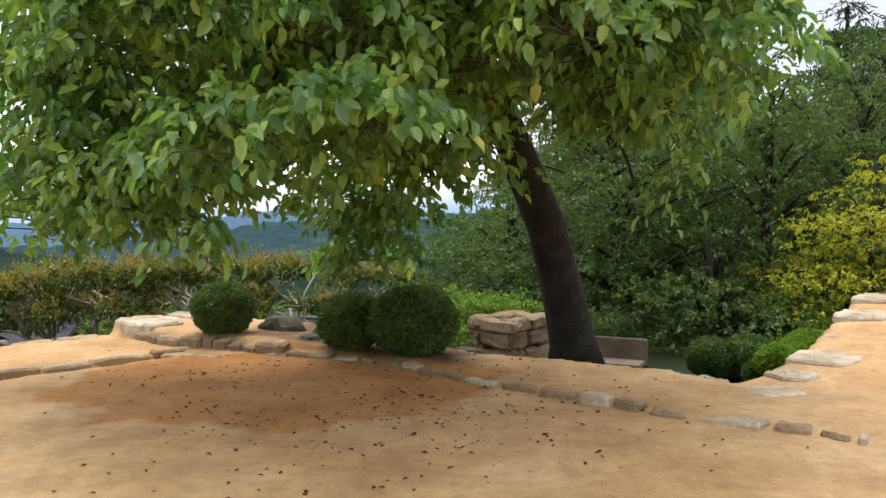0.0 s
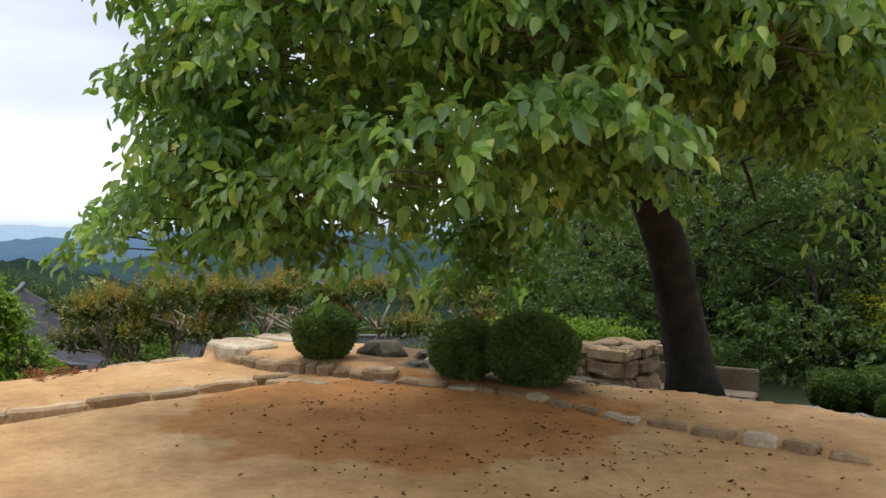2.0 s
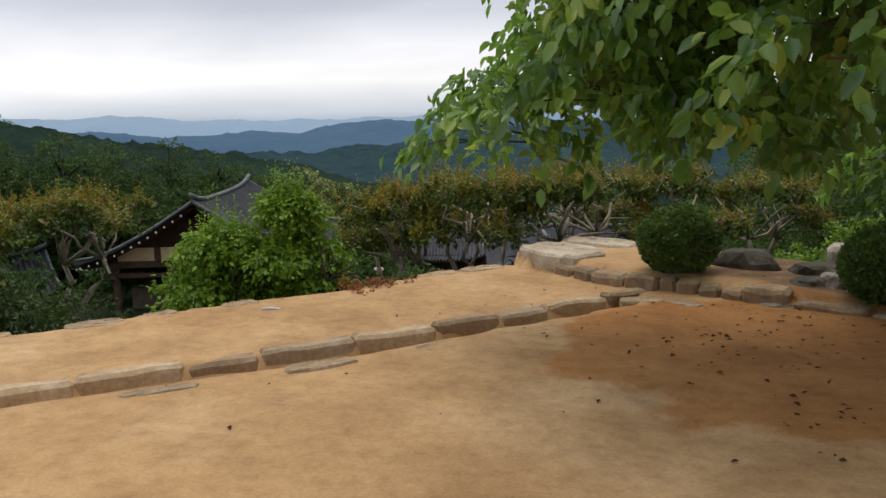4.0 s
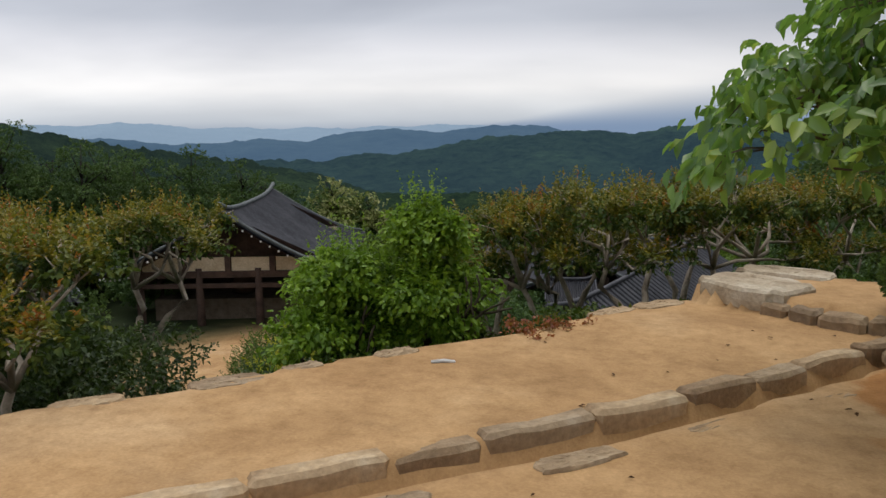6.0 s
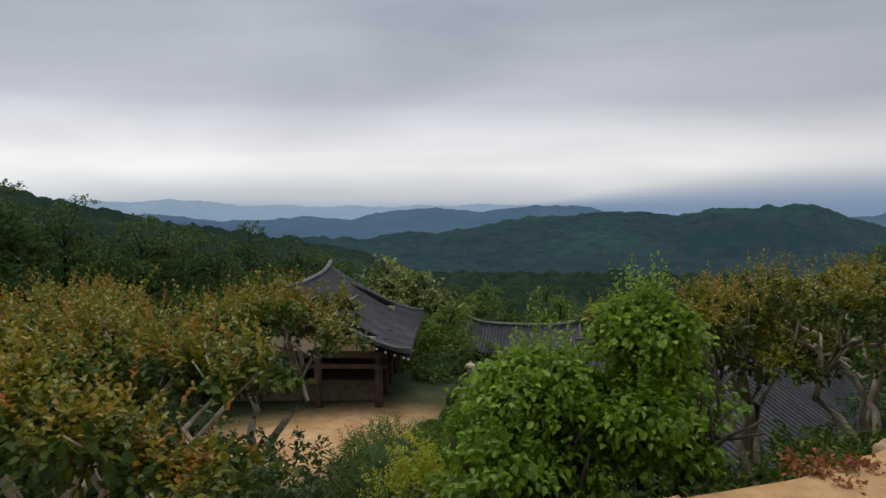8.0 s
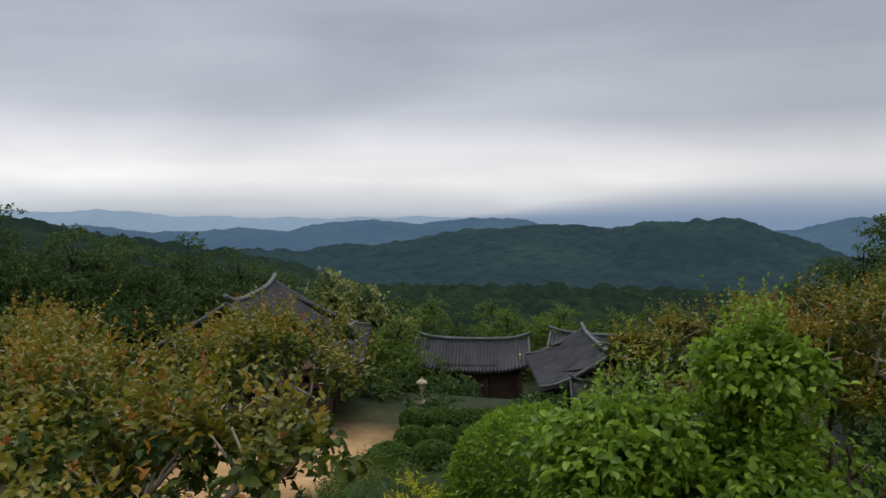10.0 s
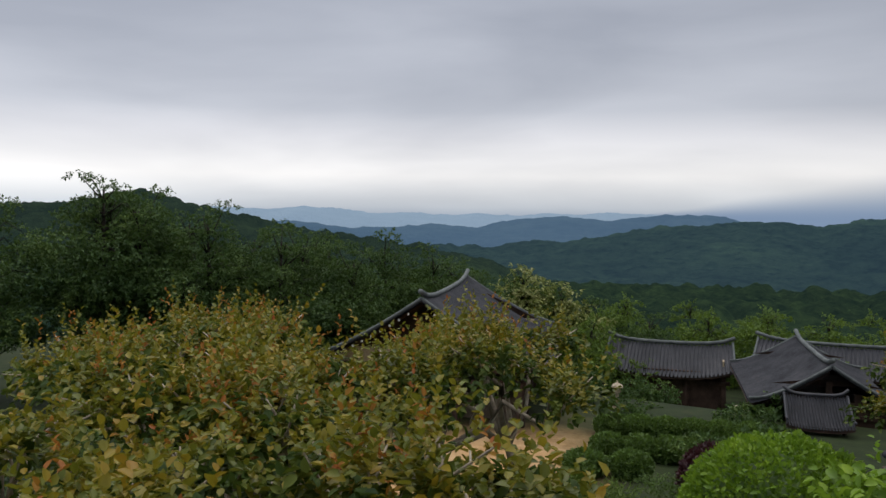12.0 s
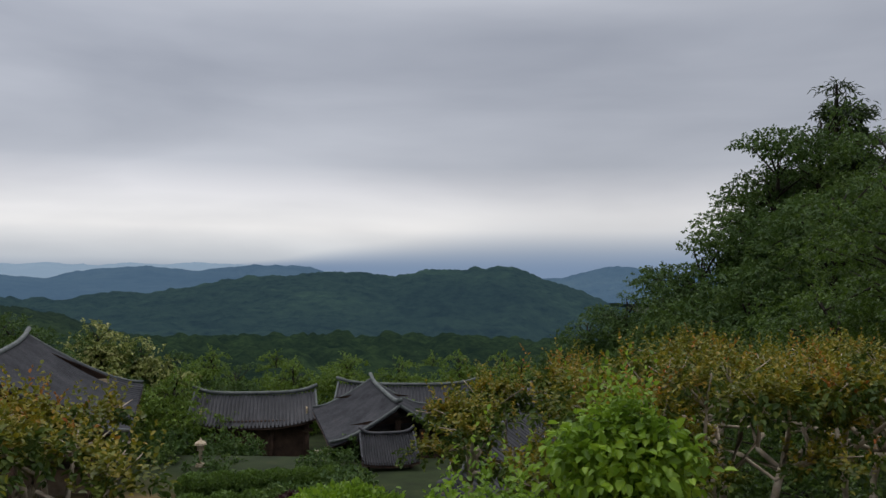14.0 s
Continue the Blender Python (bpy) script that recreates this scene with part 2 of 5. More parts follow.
M_LIME = leaf_material("lime_leaf", [(0.0, (0.18, 0.23, 0.012)), (0.5, (0.36, 0.38, 0.02)), (1.0, (0.55, 0.52, 0.04))], 0.5, 0.3, 0.4, (0.5, 0.5, 0.05))
M_MAPLE = leaf_material("maple_leaf", [(0.0, (0.008, 0.024, 0.005)), (0.5, (0.030, 0.066, 0.011)), (1.0, (0.11, 0.175, 0.026))], 0.5, 0.3, 0.3)
M_WOODLAND = leaf_material("woodland_leaf", [(0.0, (0.019, 0.044, 0.013)), (0.55, (0.050, 0.095, 0.024)), (1.0, (0.125, 0.18, 0.042))], 0.6, 0.2, 0.2, (0.2, 0.32, 0.05), 0.35, 0.6)
M_FRESH = leaf_material("valley_leaf", [(0.0, (0.030, 0.060, 0.010)), (0.5, (0.075, 0.135, 0.018)), (1.0, (0.16, 0.235, 0.03))], 0.55, 0.25, 0.3, (0.3, 0.42, 0.05), 0.35, 0.5)
M_PINE = leaf_material("pine_needles", [(0.0, (0.010, 0.022, 0.012)), (0.6, (0.02, 0.038, 0.018)), (1.0, (0.04, 0.06, 0.026))], 0.6, 0.2, 0.1)
M_UNDER = leaf_material("undergrowth_leaf", [(0.0, (0.012, 0.028, 0.008)), (0.55, (0.034, 0.060, 0.014)), (1.0, (0.10, 0.13, 0.035))], 0.5, 0.3, 0.2)
M_PLUM = leaf_material("plum_red_leaf", [(0.0, (0.02, 0.010, 0.012)), (1.0, (0.07, 0.025, 0.03))], 0.5, 0.3, 0.15, (0.2, 0.03, 0.03))
M_BLOSSOM = leaf_material("cream_blossom", [(0.0, (0.09, 0.13, 0.03)), (0.5, (0.22, 0.24, 0.07)), (1.0, (0.5, 0.46, 0.22))], 0.6, 0.2, 0.2)
M_TILE = mottled("grey_roof_tile", [(0.3, (0.040, 0.042, 0.049)), (0.5, (0.062, 0.064, 0.074)), (0.7, (0.088, 0.088, 0.098))], 0.9, 9.0, 0.7, 0.3, 0.01, tint=0.4)
M_RIDGE = mottled("ridge_tile", [(0.3, (0.07, 0.08, 0.08)), (0.7, (0.15, 0.165, 0.16))], 2.0, 14.0, 0.75, 0.3, 0.01)
M_WOOD = mottled("dark_old_timber", [(0.3, (0.035, 0.022, 0.016)), (0.7, (0.09, 0.055, 0.04))], 2.0, 14.0, 0.8, 0.3, 0.01)
M_PLASTER = mottled("cream_plaster", [(0.3, (0.42, 0.33, 0.21)), (0.7, (0.55, 0.45, 0.31))], 1.5, 12.0, 0.9, 0.2, 0.005)
M_WHITE = mottled("white_lime", [(0.3, (0.55, 0.55, 0.52)), (0.7, (0.78, 0.77, 0.74))], 3.0, 14.0, 0.9, 0.1, 0.003)
M_LITTER = leaf_material("dry_leaf", [(0.0, (0.03, 0.014, 0.006)), (0.6, (0.075, 0.035, 0.014)), (1.0, (0.16, 0.085, 0.03))], 0.8, 0.1, 0.05, (0.2, 0.1, 0.02))
M_BENCH = mottled("brown_weathered_bench", [(0.3, (0.10, 0.075, 0.05)), (0.7, (0.18, 0.14, 0.10))], 3.0, 20.0)


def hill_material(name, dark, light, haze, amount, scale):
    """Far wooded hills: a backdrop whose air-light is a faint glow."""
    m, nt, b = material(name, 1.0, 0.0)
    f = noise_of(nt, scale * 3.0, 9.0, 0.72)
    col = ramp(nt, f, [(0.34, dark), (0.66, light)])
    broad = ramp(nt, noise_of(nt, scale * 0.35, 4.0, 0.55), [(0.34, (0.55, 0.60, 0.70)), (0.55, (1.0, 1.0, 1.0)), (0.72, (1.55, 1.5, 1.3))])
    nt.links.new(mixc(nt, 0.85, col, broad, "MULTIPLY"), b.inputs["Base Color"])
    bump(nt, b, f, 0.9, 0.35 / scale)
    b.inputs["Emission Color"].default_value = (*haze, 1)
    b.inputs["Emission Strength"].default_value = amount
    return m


# ---- mesh helpers ----
def mesh_object(name, verts, faces, mat, parent=None, smooth=False):
    me = bpy.data.meshes.new(name)
    me.from_pydata([tuple(v) for v in verts], [], [tuple(f) for f in faces])
    me.materials.append(mat)
    if smooth:
        me.polygons.foreach_set("use_smooth", [True] * len(me.polygons))
    me.update()
    ob = new(name, me)
    ob.parent = parent
    return ob


def part(name, bm, mat, parent=None, label="", smooth=False):
    me = bpy.data.meshes.new(name)
    bmesh.ops.recalc_face_normals(bm, faces=bm.faces)
    bm.to_mesh(me)
    bm.free()
    me.materials.append(mat)
    if smooth:
        me.polygons.foreach_set("use_smooth", [True] * len(me.polygons))
    ob = new(name, me)
    ob.parent = parent
    if label:
        ob["label"] = label
    return ob


def empty(name, m, label, category, group="", kind=""):
    ob = new(name)
    ob.matrix_basis = m
    return tagged(ob, label, category, group, kind)


def box(bm, x0, x1, y0, y1, z0, z1):
    v = [bm.verts.new((x, y, z)) for z in (z0, z1) for x, y in ((x0, y0), (x1, y0), (x1, y1), (x0, y1))]
    for f in ((3, 2, 1, 0), (4, 5, 6, 7), (0, 1, 5, 4), (1, 2, 6, 5), (2, 3, 7, 6), (3, 0, 4, 7)):
        bm.faces.new([v[i] for i in f])
    return v


def tube(bm, pts, radii, n=7):
    """A tapered limb through pts."""
    rings = []
    for i, p in enumerate(pts):
        d = (Vector(pts[min(i + 1, len(pts) - 1)]) - Vector(pts[max(i - 1, 0)])).normalized()
        a = d.orthogonal().normalized()
        c = d.cross(a)
        rings.append([bm.verts.new(Vector(p) + radii[i] * (math.cos(k * math.tau / n) * a + math.sin(k * math.tau / n) * c)) for k in range(n)])
    for r0, r1 in zip(rings, rings[1:]):
        # rings are matched by the nearest start, so that limbs do not twist
        off = min(range(n), key=lambda k: (r1[k].co - r0[0].co).length)
        for k in range(n):
            bm.faces.new((r0[k], r0[(k + 1) % n], r1[(k + 1 + off) % n], r1[(k + off) % n]))
    bm.faces.new(rings[0][::-1])
    bm.faces.new(rings[-1])


def stone_bm(sx, sy, sz, seed, rough=0.08, cuts=2):
    """A hewn block, bottom at 0, with uneven faces and worn edges."""
    bm = bmesh.new()
    box(bm, -sx / 2, sx / 2, -sy / 2, sy / 2, 0, sz)
    bmesh.ops.bevel(bm, geom=bm.edges[:], offset=min(sx, sy, sz) * 0.16, segments=1, affect="EDGES")
    for k in range(cuts):
        bmesh.ops.subdivide_edges(bm, edges=[e for e in bm.edges if e.calc_length() > 0.05], cuts=1, use_grid_fill=True)
    o = Vector((seed * 7.3, seed * 3.1, seed * 1.7))
    for v in bm.verts:
        d = noise.noise_vector(v.co * 3.0 + o) * rough + noise.noise_vector(v.co * 12.0 + o) * rough * 0.45 + noise.noise_vector(v.co * 30.0 + o) * rough * 0.15
        v.co += Vector((d.x * min(1, sx), d.y * min(1, sy), d.z * min(1.0, sz * 2)))
    return bm


# ---- leaves ----
def leaf_mesh(name, pos, axis, nrm, length, width, mat, parent=None, fold=0.22, fine=False, bend=0.15):
    """One mesh of many single folded leaves: base at pos, tip along axis."""
    axis = axis / np.linalg.norm(axis, axis=1)[:, None]
    side = np.cross(axis, nrm)
    side /= np.linalg.norm(side, axis=1)[:, None] + 1e-9
    up = np.cross(side, axis)
    L, W = length[:, None], width[:, None]
    n = len(pos)
    if fine:
        v = np.stack([pos, pos + axis * L * 0.26 + side * W * 0.44 + up * W * fold, pos + axis * L * 0.66 + side * W * 0.40 + up * (W * fold - L * bend * 0.4),
                      pos + axis * L - up * L * bend,
                      pos + axis * L * 0.66 - side * W * 0.40 + up * (W * fold - L * bend * 0.4), pos + axis * L * 0.28 - side * W * 0.42 + up * W * fold], 1)
        k, fs = 6, ((0, 1, 2, 3), (0, 3, 4, 5))
    else:
        v = np.stack([pos, pos + axis * L * 0.5 + side * W * 0.5 + up * W * fold, pos + axis * L - up * L * bend, pos + axis * L * 0.5 - side * W * 0.5 + up * W * fold], 1)
        k, fs = 4, ((0, 1, 2), (0, 2, 3))
    m = len(fs[0])
    faces = (np.arange(n)[:, None, None] * k + np.array(fs)[None]).reshape(-1)
    me = bpy.data.meshes.new(name)
    me.vertices.add(n * k)
    me.vertices.foreach_set("co", v.reshape(-1).astype(np.float32))
    me.loops.add(len(faces))
    me.loops.foreach_set("vertex_index", faces.astype(np.int32))
    me.polygons.add(n * len(fs))
    me.polygons.foreach_set("loop_start", np.arange(0, len(faces), m, dtype=np.int32))
    me.update(calc_edges=True)
    me.validate()
    me.materials.append(mat)
    ob = new(name, me)
    ob.parent = parent
    return ob


def unit(rng, n):
    v = rng.normal(size=(n, 3))
    return v / np.linalg.norm(v, axis=1)[:, None]


def crown_points(rng, blobs, twigs, shell=0.55):
    """Twig roots in a union of blobs (x, y, z, rx, ry, rz), crowded towards the skin; also the outward way."""
    B = np.array(blobs, float)
    vol = B[:, 3] * B[:, 4] * B[:, 5]
    pick = rng.choice(len(B), twigs, p=vol ** 0.75 / (vol ** 0.75).sum())
    d = unit(rng, twigs)
    r = shell + (1 - shell) * rng.random(twigs) ** 0.6
    b = B[pick]
    return b[:, :3] + d * r[:, None] * b[:, 3:], d


def twig_leaves(rng, roots, out, per, reach, droop, spread):
    """Leaves along short drooping twigs: position, axis, normal."""
    n = len(roots)
    t = np.tile(np.linspace(0.15, 1, per), n)
    root, way = np.repeat(roots, per, 0), np.repeat(out, per, 0)
    way = way * (1, 1, 0.35) + rng.normal(size=way.shape) * 0.12
    pos = root + way * (t * reach)[:, None]
    pos[:, 2] -= droop * reach * t ** 2
    pos += rng.normal(size=pos.shape) * reach * 0.06
    axis = way * 0.6 + rng.normal(size=pos.shape) * spread
    axis[:, 2] -= droop * (0.4 + 0.8 * t)
    nrm = rng.normal(size=pos.shape) * 0.45 + (0, 0, 1) + way * 0.3
    return pos, axis, nrm


def limbs(rng, bm, base, way, length, radius, depth, spread=0.6, up=0.25, tips=None, n=7):
    """A forking skeleton of tapered limbs."""
    pts, p, d = [Vector(base)], Vector(base), Vector(way).normalized()
    steps = 4
    for i in range(steps):
        d = (d + Vector(rng.normal(size=3) * 0.16) + Vector((0, 0, up * 0.15))).normalized()
        p = p + d * (length / steps)
        pts.append(p.copy())
    radii = [radius * (1 - 0.42 * i / steps) for i in range(steps + 1)]
    tube(bm, pts, radii, n)
    if depth <= 0:
        if tips is not None:
            tips.append(p.copy())
        return
    for k in range(2 + (rng.random() > 0.6)):
        q = (d + Vector(rng.normal(size=3) * spread) + Vector((0, 0, up))).normalized()
        limbs(rng, bm, p - d * length * 0.06 * k, q, length * (0.62 + 0.25 * rng.random()), radius * 0.56, depth - 1, spread, up, tips, max(5, n - 1))


# ---- ground ----
EDGE = [(-60, -54), (-9.7, 4.35), (-8.05, 6.15), (-7.25, 7.05), (-6.5, 8.05), (-5.55, 9.1), (-5.2, 9.75), (-4.45, 10.6), (-3.9, 11.2), (-2.6, 10.9), (-1.2, 10.6), (-0.35, 9.7), (0.2, 9.0),
        (0.95, 8.75), (1.55, 8.35), (1.95, 8.25), (2.5, 7.7), (2.85, 8.0), (3.6, 9.0), (4.5, 10.4), (5.6, 12.2), (60, 70)]
KERB = [(-13.9, -2.2), (-6.36, 5.76), (-5.68, 6.41), (-4.41, 7.71), (-3.1, 9.36)]
BED = [(-4.0, 10.0), (-3.6, 9.72), (-3.2, 9.5), (-2.76, 9.39), (-2.29, 9.25), (-1.9, 9.07), (-1.41, 8.98), (-0.95, 8.72), (-0.5, 8.37), (-0.15, 8.08), (0.27, 7.65), (0.79, 7.37), (1.31, 6.99), (1.65, 6.67), (2.09, 6.43), (2.59, 6.16), (2.88, 5.96), (4.2, 4.9), (9, 1.0)]


def side_of(P, line):
    """Signed distance of points to a polyline: plus to its left as it runs."""
    best, sign = np.full(len(P), 1e18), np.ones(len(P))
    for (ax, ay), (bx, by) in zip(line, line[1:]):
        ex, ey = bx - ax, by - ay
        t = np.clip(((P[:, 0] - ax) * ex + (P[:, 1] - ay) * ey) / (ex * ex + ey * ey), 0, 1)
        dx, dy = P[:, 0] - ax - t * ex, P[:, 1] - ay - t * ey
        d = dx * dx + dy * dy
        s = np.sign(ex * (P[:, 1] - ay) - ey * (P[:, 0] - ax))
        near = d < best - 1e-12
        best, sign = np.where(near, d, best), np.where(near, s, sign)
    return np.sqrt(best) * sign


def smooth(a, b, x):
    t = np.clip((x - a) / (b - a), 0, 1)
    return t * t * (3 - 2 * t)


def ground_height(P):
    x, y = P[:, 0], P[:, 1]
    out = side_of(P, EDGE)
    kerb = side_of(P, KERB)
    bed = side_of(P, BED)
    z = np.zeros(len(P))
    z += 0.14 * smooth(-0.06, 0.10, bed) * (1 - smooth(-2.6, -0.6, x)) + 0.05 * smooth(-0.05, 0.1, bed) * smooth(-2.6, -0.6, x)
    z += 0.35 * smooth(2.6, 5.5, x) * smooth(6.5, 10, y)
    # gutter beside the kerb of the terrace strip
    on = (x < -3.1) & (bed < 0)
    z -= 0.19 * smooth(-0.29, -0.24, kerb) * (1 - smooth(-0.06, -0.01, kerb)) * on
    # the hillside beyond the terrace
    far = np.hypot(x + 6, y - 5)
    drop = 0.35 * smooth(0.0, 0.3, out) + 0.42 * np.clip(out - 0.3, 0, None)
    plateau = -0.35 - 7.6 * (1 - np.exp(-np.clip(out - 0.3, 0, None) * 0.10))
    # behind the tree the ground lies half a metre lower before it falls away
    east = smooth(-1.8, -0.6, x) * (1 - smooth(5, 9, x))
    shelf = -0.5 * smooth(0.05, 0.5, out) - 0.35 * np.clip(out - 2.8, 0, 30)
    low = np.where(out > 0, plateau * (1 - east) + shelf * east, 0)
    # right-hand wooded shoulder
    low = low + smooth(5, 30, x) * smooth(0.3, 12, out) * (1 - smooth(35, 70, far)) * 7.0 - 7.0 * smooth(68, 100, far)
    low = low - smooth(45, 900, far) * 82.0 * (out > 0)
    # the lower court of the far halls
    low = low - 2.9 * smooth(46, 51, y) * (1 - smooth(72, 86, y)) * smooth(-36, -29, x) * (1 - smooth(-6, 0, x)) * (out > 0)
    return np.where(out > 0, low * smooth(0, 0.05, out) + z * 0, z), out


def build_ground():
    fx, fy = np.arange(-11, 6.01, 0.085), np.arange(1.0, 13.01, 0.085)
    grow = 0.085 * 1.13 ** np.arange(1, 90)
    tail = np.cumsum(grow)
    tail = tail[tail < 4600]
    xs = np.r_[(fx[0] - tail)[::-1], fx, fx[-1] + tail]
    ys = np.r_[(fy[0] - tail)[::-1], fy, fy[-1] + tail]
    X, Y = np.meshgrid(xs, ys)
    P = np.stack([X.ravel(), Y.ravel()], 1)
    z, out = ground_height(P)
    rough = np.array([noise.noise((p[0] * 0.9, p[1] * 0.9, 0)) * 0.025 + noise.noise((p[0] * 5, p[1] * 5, 3)) * 0.006 if abs(p[0]) < 40 and abs(p[1]) < 40 else 0 for p in P])
    z = z + rough
    nx, ny = len(xs), len(ys)
    i = (np.arange(ny - 1)[:, None] * nx + np.arange(nx - 1)[None]).ravel()
    ob = mesh_object("ground", np.c_[P, z], np.stack([i, i + 1, i + nx + 1, i + nx], 1), M_GROUND, smooth=True)
    me = ob.data
    wild = smooth(0.05, 0.35, out)
    court = np.exp(-(((P[:, 0] + 21.8) / 4.2) ** 2 + ((P[:, 1] - 30.0) / 6.2) ** 2) ** 2)
    wild = np.clip(wild - 1.2 * court, 0, 1)
    ragged = np.array([noise.noise((p[0] * 2.5, p[1] * 2.5, 9)) if abs(p[0]) < 6 and abs(p[1]) < 14 else 0 for p in P])
    planted = smooth(0.05, 0.3, side_of(P, BED) + 0.15 * ragged) * smooth(-2.75, -2.3, P[:, 0] + 0.2 * ragged) * (1 - smooth(-0.2, 0.5, P[:, 0] + 0.3 * ragged)) * (1 - wild)
    a = me.attributes.new("planted", "FLOAT", "POINT")
    a.data.foreach_set("value", planted.astype(np.float32))
    a = me.attributes.new("wild", "FLOAT", "POINT")
    a.data.foreach_set("value", wild.astype(np.float32))
    return tagged(ob, "sandy ochre temple yard falling to a wooded hillside", "ground", kind="structure")


build_ground()


def gz(x, y):
    return float(ground_height(np.array([[x, y]], float))[0][0])


# ---- far hills ----
def hill(name, dist, deep, az_el, mat, label, bumpy, base_z, n_az=420, n_r=16, grain=30.0):
    """A wooded ridge: its skyline as (azimuth, elevation) in degrees seen from the yard, falling towards the viewer."""
    az = np.linspace(az_el[0][0], az_el[-1][0], n_az)
    el = np.interp(az, [a for a, _ in az_el], [e for _, e in az_el])
    soft = np.array([0.08 * noise.noise((a * 1.1, dist, 0)) + 0.05 * noise.noise((a * 3.1, dist, 4)) for a in az])
    verts = []
    for r in range(n_r):
        t = r / (n_r - 1)
        d = dist - deep * (1 - t)
        for a, e in zip(az, el + soft):
            top = 1.55 + dist * math.tan(radians(e))
            x, y = -7 - d * math.sin(radians(a)), 4.9 + d * math.cos(radians(a))
            folds = 0.5 + 0.5 * noise.noise((x * 3.2 / deep, y * 3.2 / deep, dist))
            z = base_z + (top - base_z) * (t ** (0.6 + 0.9 * folds))
            z += bumpy * (0.8 * noise.noise((x / grain, y / grain, 1)) + 0.5 * noise.noise((x / grain * 2.7, y / grain * 2.7, 2)) + 0.35 * abs(noise.noise((x / grain * 6, y / grain * 6, 3))))
            verts.append((x, y, z))
    for a, e in zip(az, el):
        d = dist + deep * 0.3
        verts.append((-7 - d * math.sin(radians(a)), 4.9 + d * math.cos(radians(a)), base_z))
    faces = [(r * n_az + k, r * n_az + k + 1, (r + 1) * n_az + k + 1, (r + 1) * n_az + k) for r in range(n_r) for k in range(n_az - 1)]
    return tagged(mesh_object(name, verts, faces, mat, smooth=True), label, "hill", kind="structure")


# haze is painted in: farther ridges get bluer, paler colours and stronger emission
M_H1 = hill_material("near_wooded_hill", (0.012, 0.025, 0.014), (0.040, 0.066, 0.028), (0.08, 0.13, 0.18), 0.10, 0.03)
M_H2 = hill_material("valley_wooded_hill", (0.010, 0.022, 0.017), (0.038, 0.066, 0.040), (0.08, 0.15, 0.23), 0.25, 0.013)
M_H3 = hill_material("haze_blue_hill", (0.03, 0.045, 0.05), (0.05, 0.07, 0.07), (0.13, 0.24, 0.40), 0.50, 0.006)
M_H4 = hill_material("haze_pale_hill", (0.06, 0.08, 0.10), (0.08, 0.10, 0.12), (0.32, 0.44, 0.58), 0.82, 0.004)
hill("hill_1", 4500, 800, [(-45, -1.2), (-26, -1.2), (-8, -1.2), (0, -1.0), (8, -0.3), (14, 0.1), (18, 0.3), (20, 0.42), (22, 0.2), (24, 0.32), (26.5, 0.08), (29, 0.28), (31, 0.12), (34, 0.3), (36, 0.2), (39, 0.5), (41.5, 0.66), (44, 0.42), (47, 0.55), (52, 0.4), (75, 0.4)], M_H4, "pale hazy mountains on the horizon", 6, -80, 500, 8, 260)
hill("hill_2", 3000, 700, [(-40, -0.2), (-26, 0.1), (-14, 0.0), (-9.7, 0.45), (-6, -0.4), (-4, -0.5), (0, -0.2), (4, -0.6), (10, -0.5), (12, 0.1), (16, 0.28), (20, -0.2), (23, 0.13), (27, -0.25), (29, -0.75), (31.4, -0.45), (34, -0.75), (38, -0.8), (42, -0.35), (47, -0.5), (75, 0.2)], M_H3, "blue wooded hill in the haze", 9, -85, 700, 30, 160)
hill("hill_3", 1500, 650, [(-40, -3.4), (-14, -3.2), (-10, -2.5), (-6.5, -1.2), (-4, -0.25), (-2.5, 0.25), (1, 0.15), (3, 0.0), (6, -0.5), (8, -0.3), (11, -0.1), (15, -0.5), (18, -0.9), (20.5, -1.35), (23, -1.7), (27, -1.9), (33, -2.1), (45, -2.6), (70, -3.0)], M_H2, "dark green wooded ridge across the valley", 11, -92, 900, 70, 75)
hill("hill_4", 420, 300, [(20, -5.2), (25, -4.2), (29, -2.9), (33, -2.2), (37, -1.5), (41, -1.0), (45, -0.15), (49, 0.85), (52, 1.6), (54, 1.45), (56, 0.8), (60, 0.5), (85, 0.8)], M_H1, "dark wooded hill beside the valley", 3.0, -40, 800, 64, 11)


def tree_tops(x, y, g, seed):
    """Height of rounded crowns standing g metres apart, 0 to 1."""
    d = noise.voronoi((x / g, y / g, seed))[0]
    return max(0.0, 1 - (d[0] / 0.75) ** 2) * (0.6 + 0.4 * noise.noise((x / g * 0.9, y / g * 0.9, seed + 7))) + 0.18 * noise.noise((x / g * 3.7, y / g * 3.7, seed))


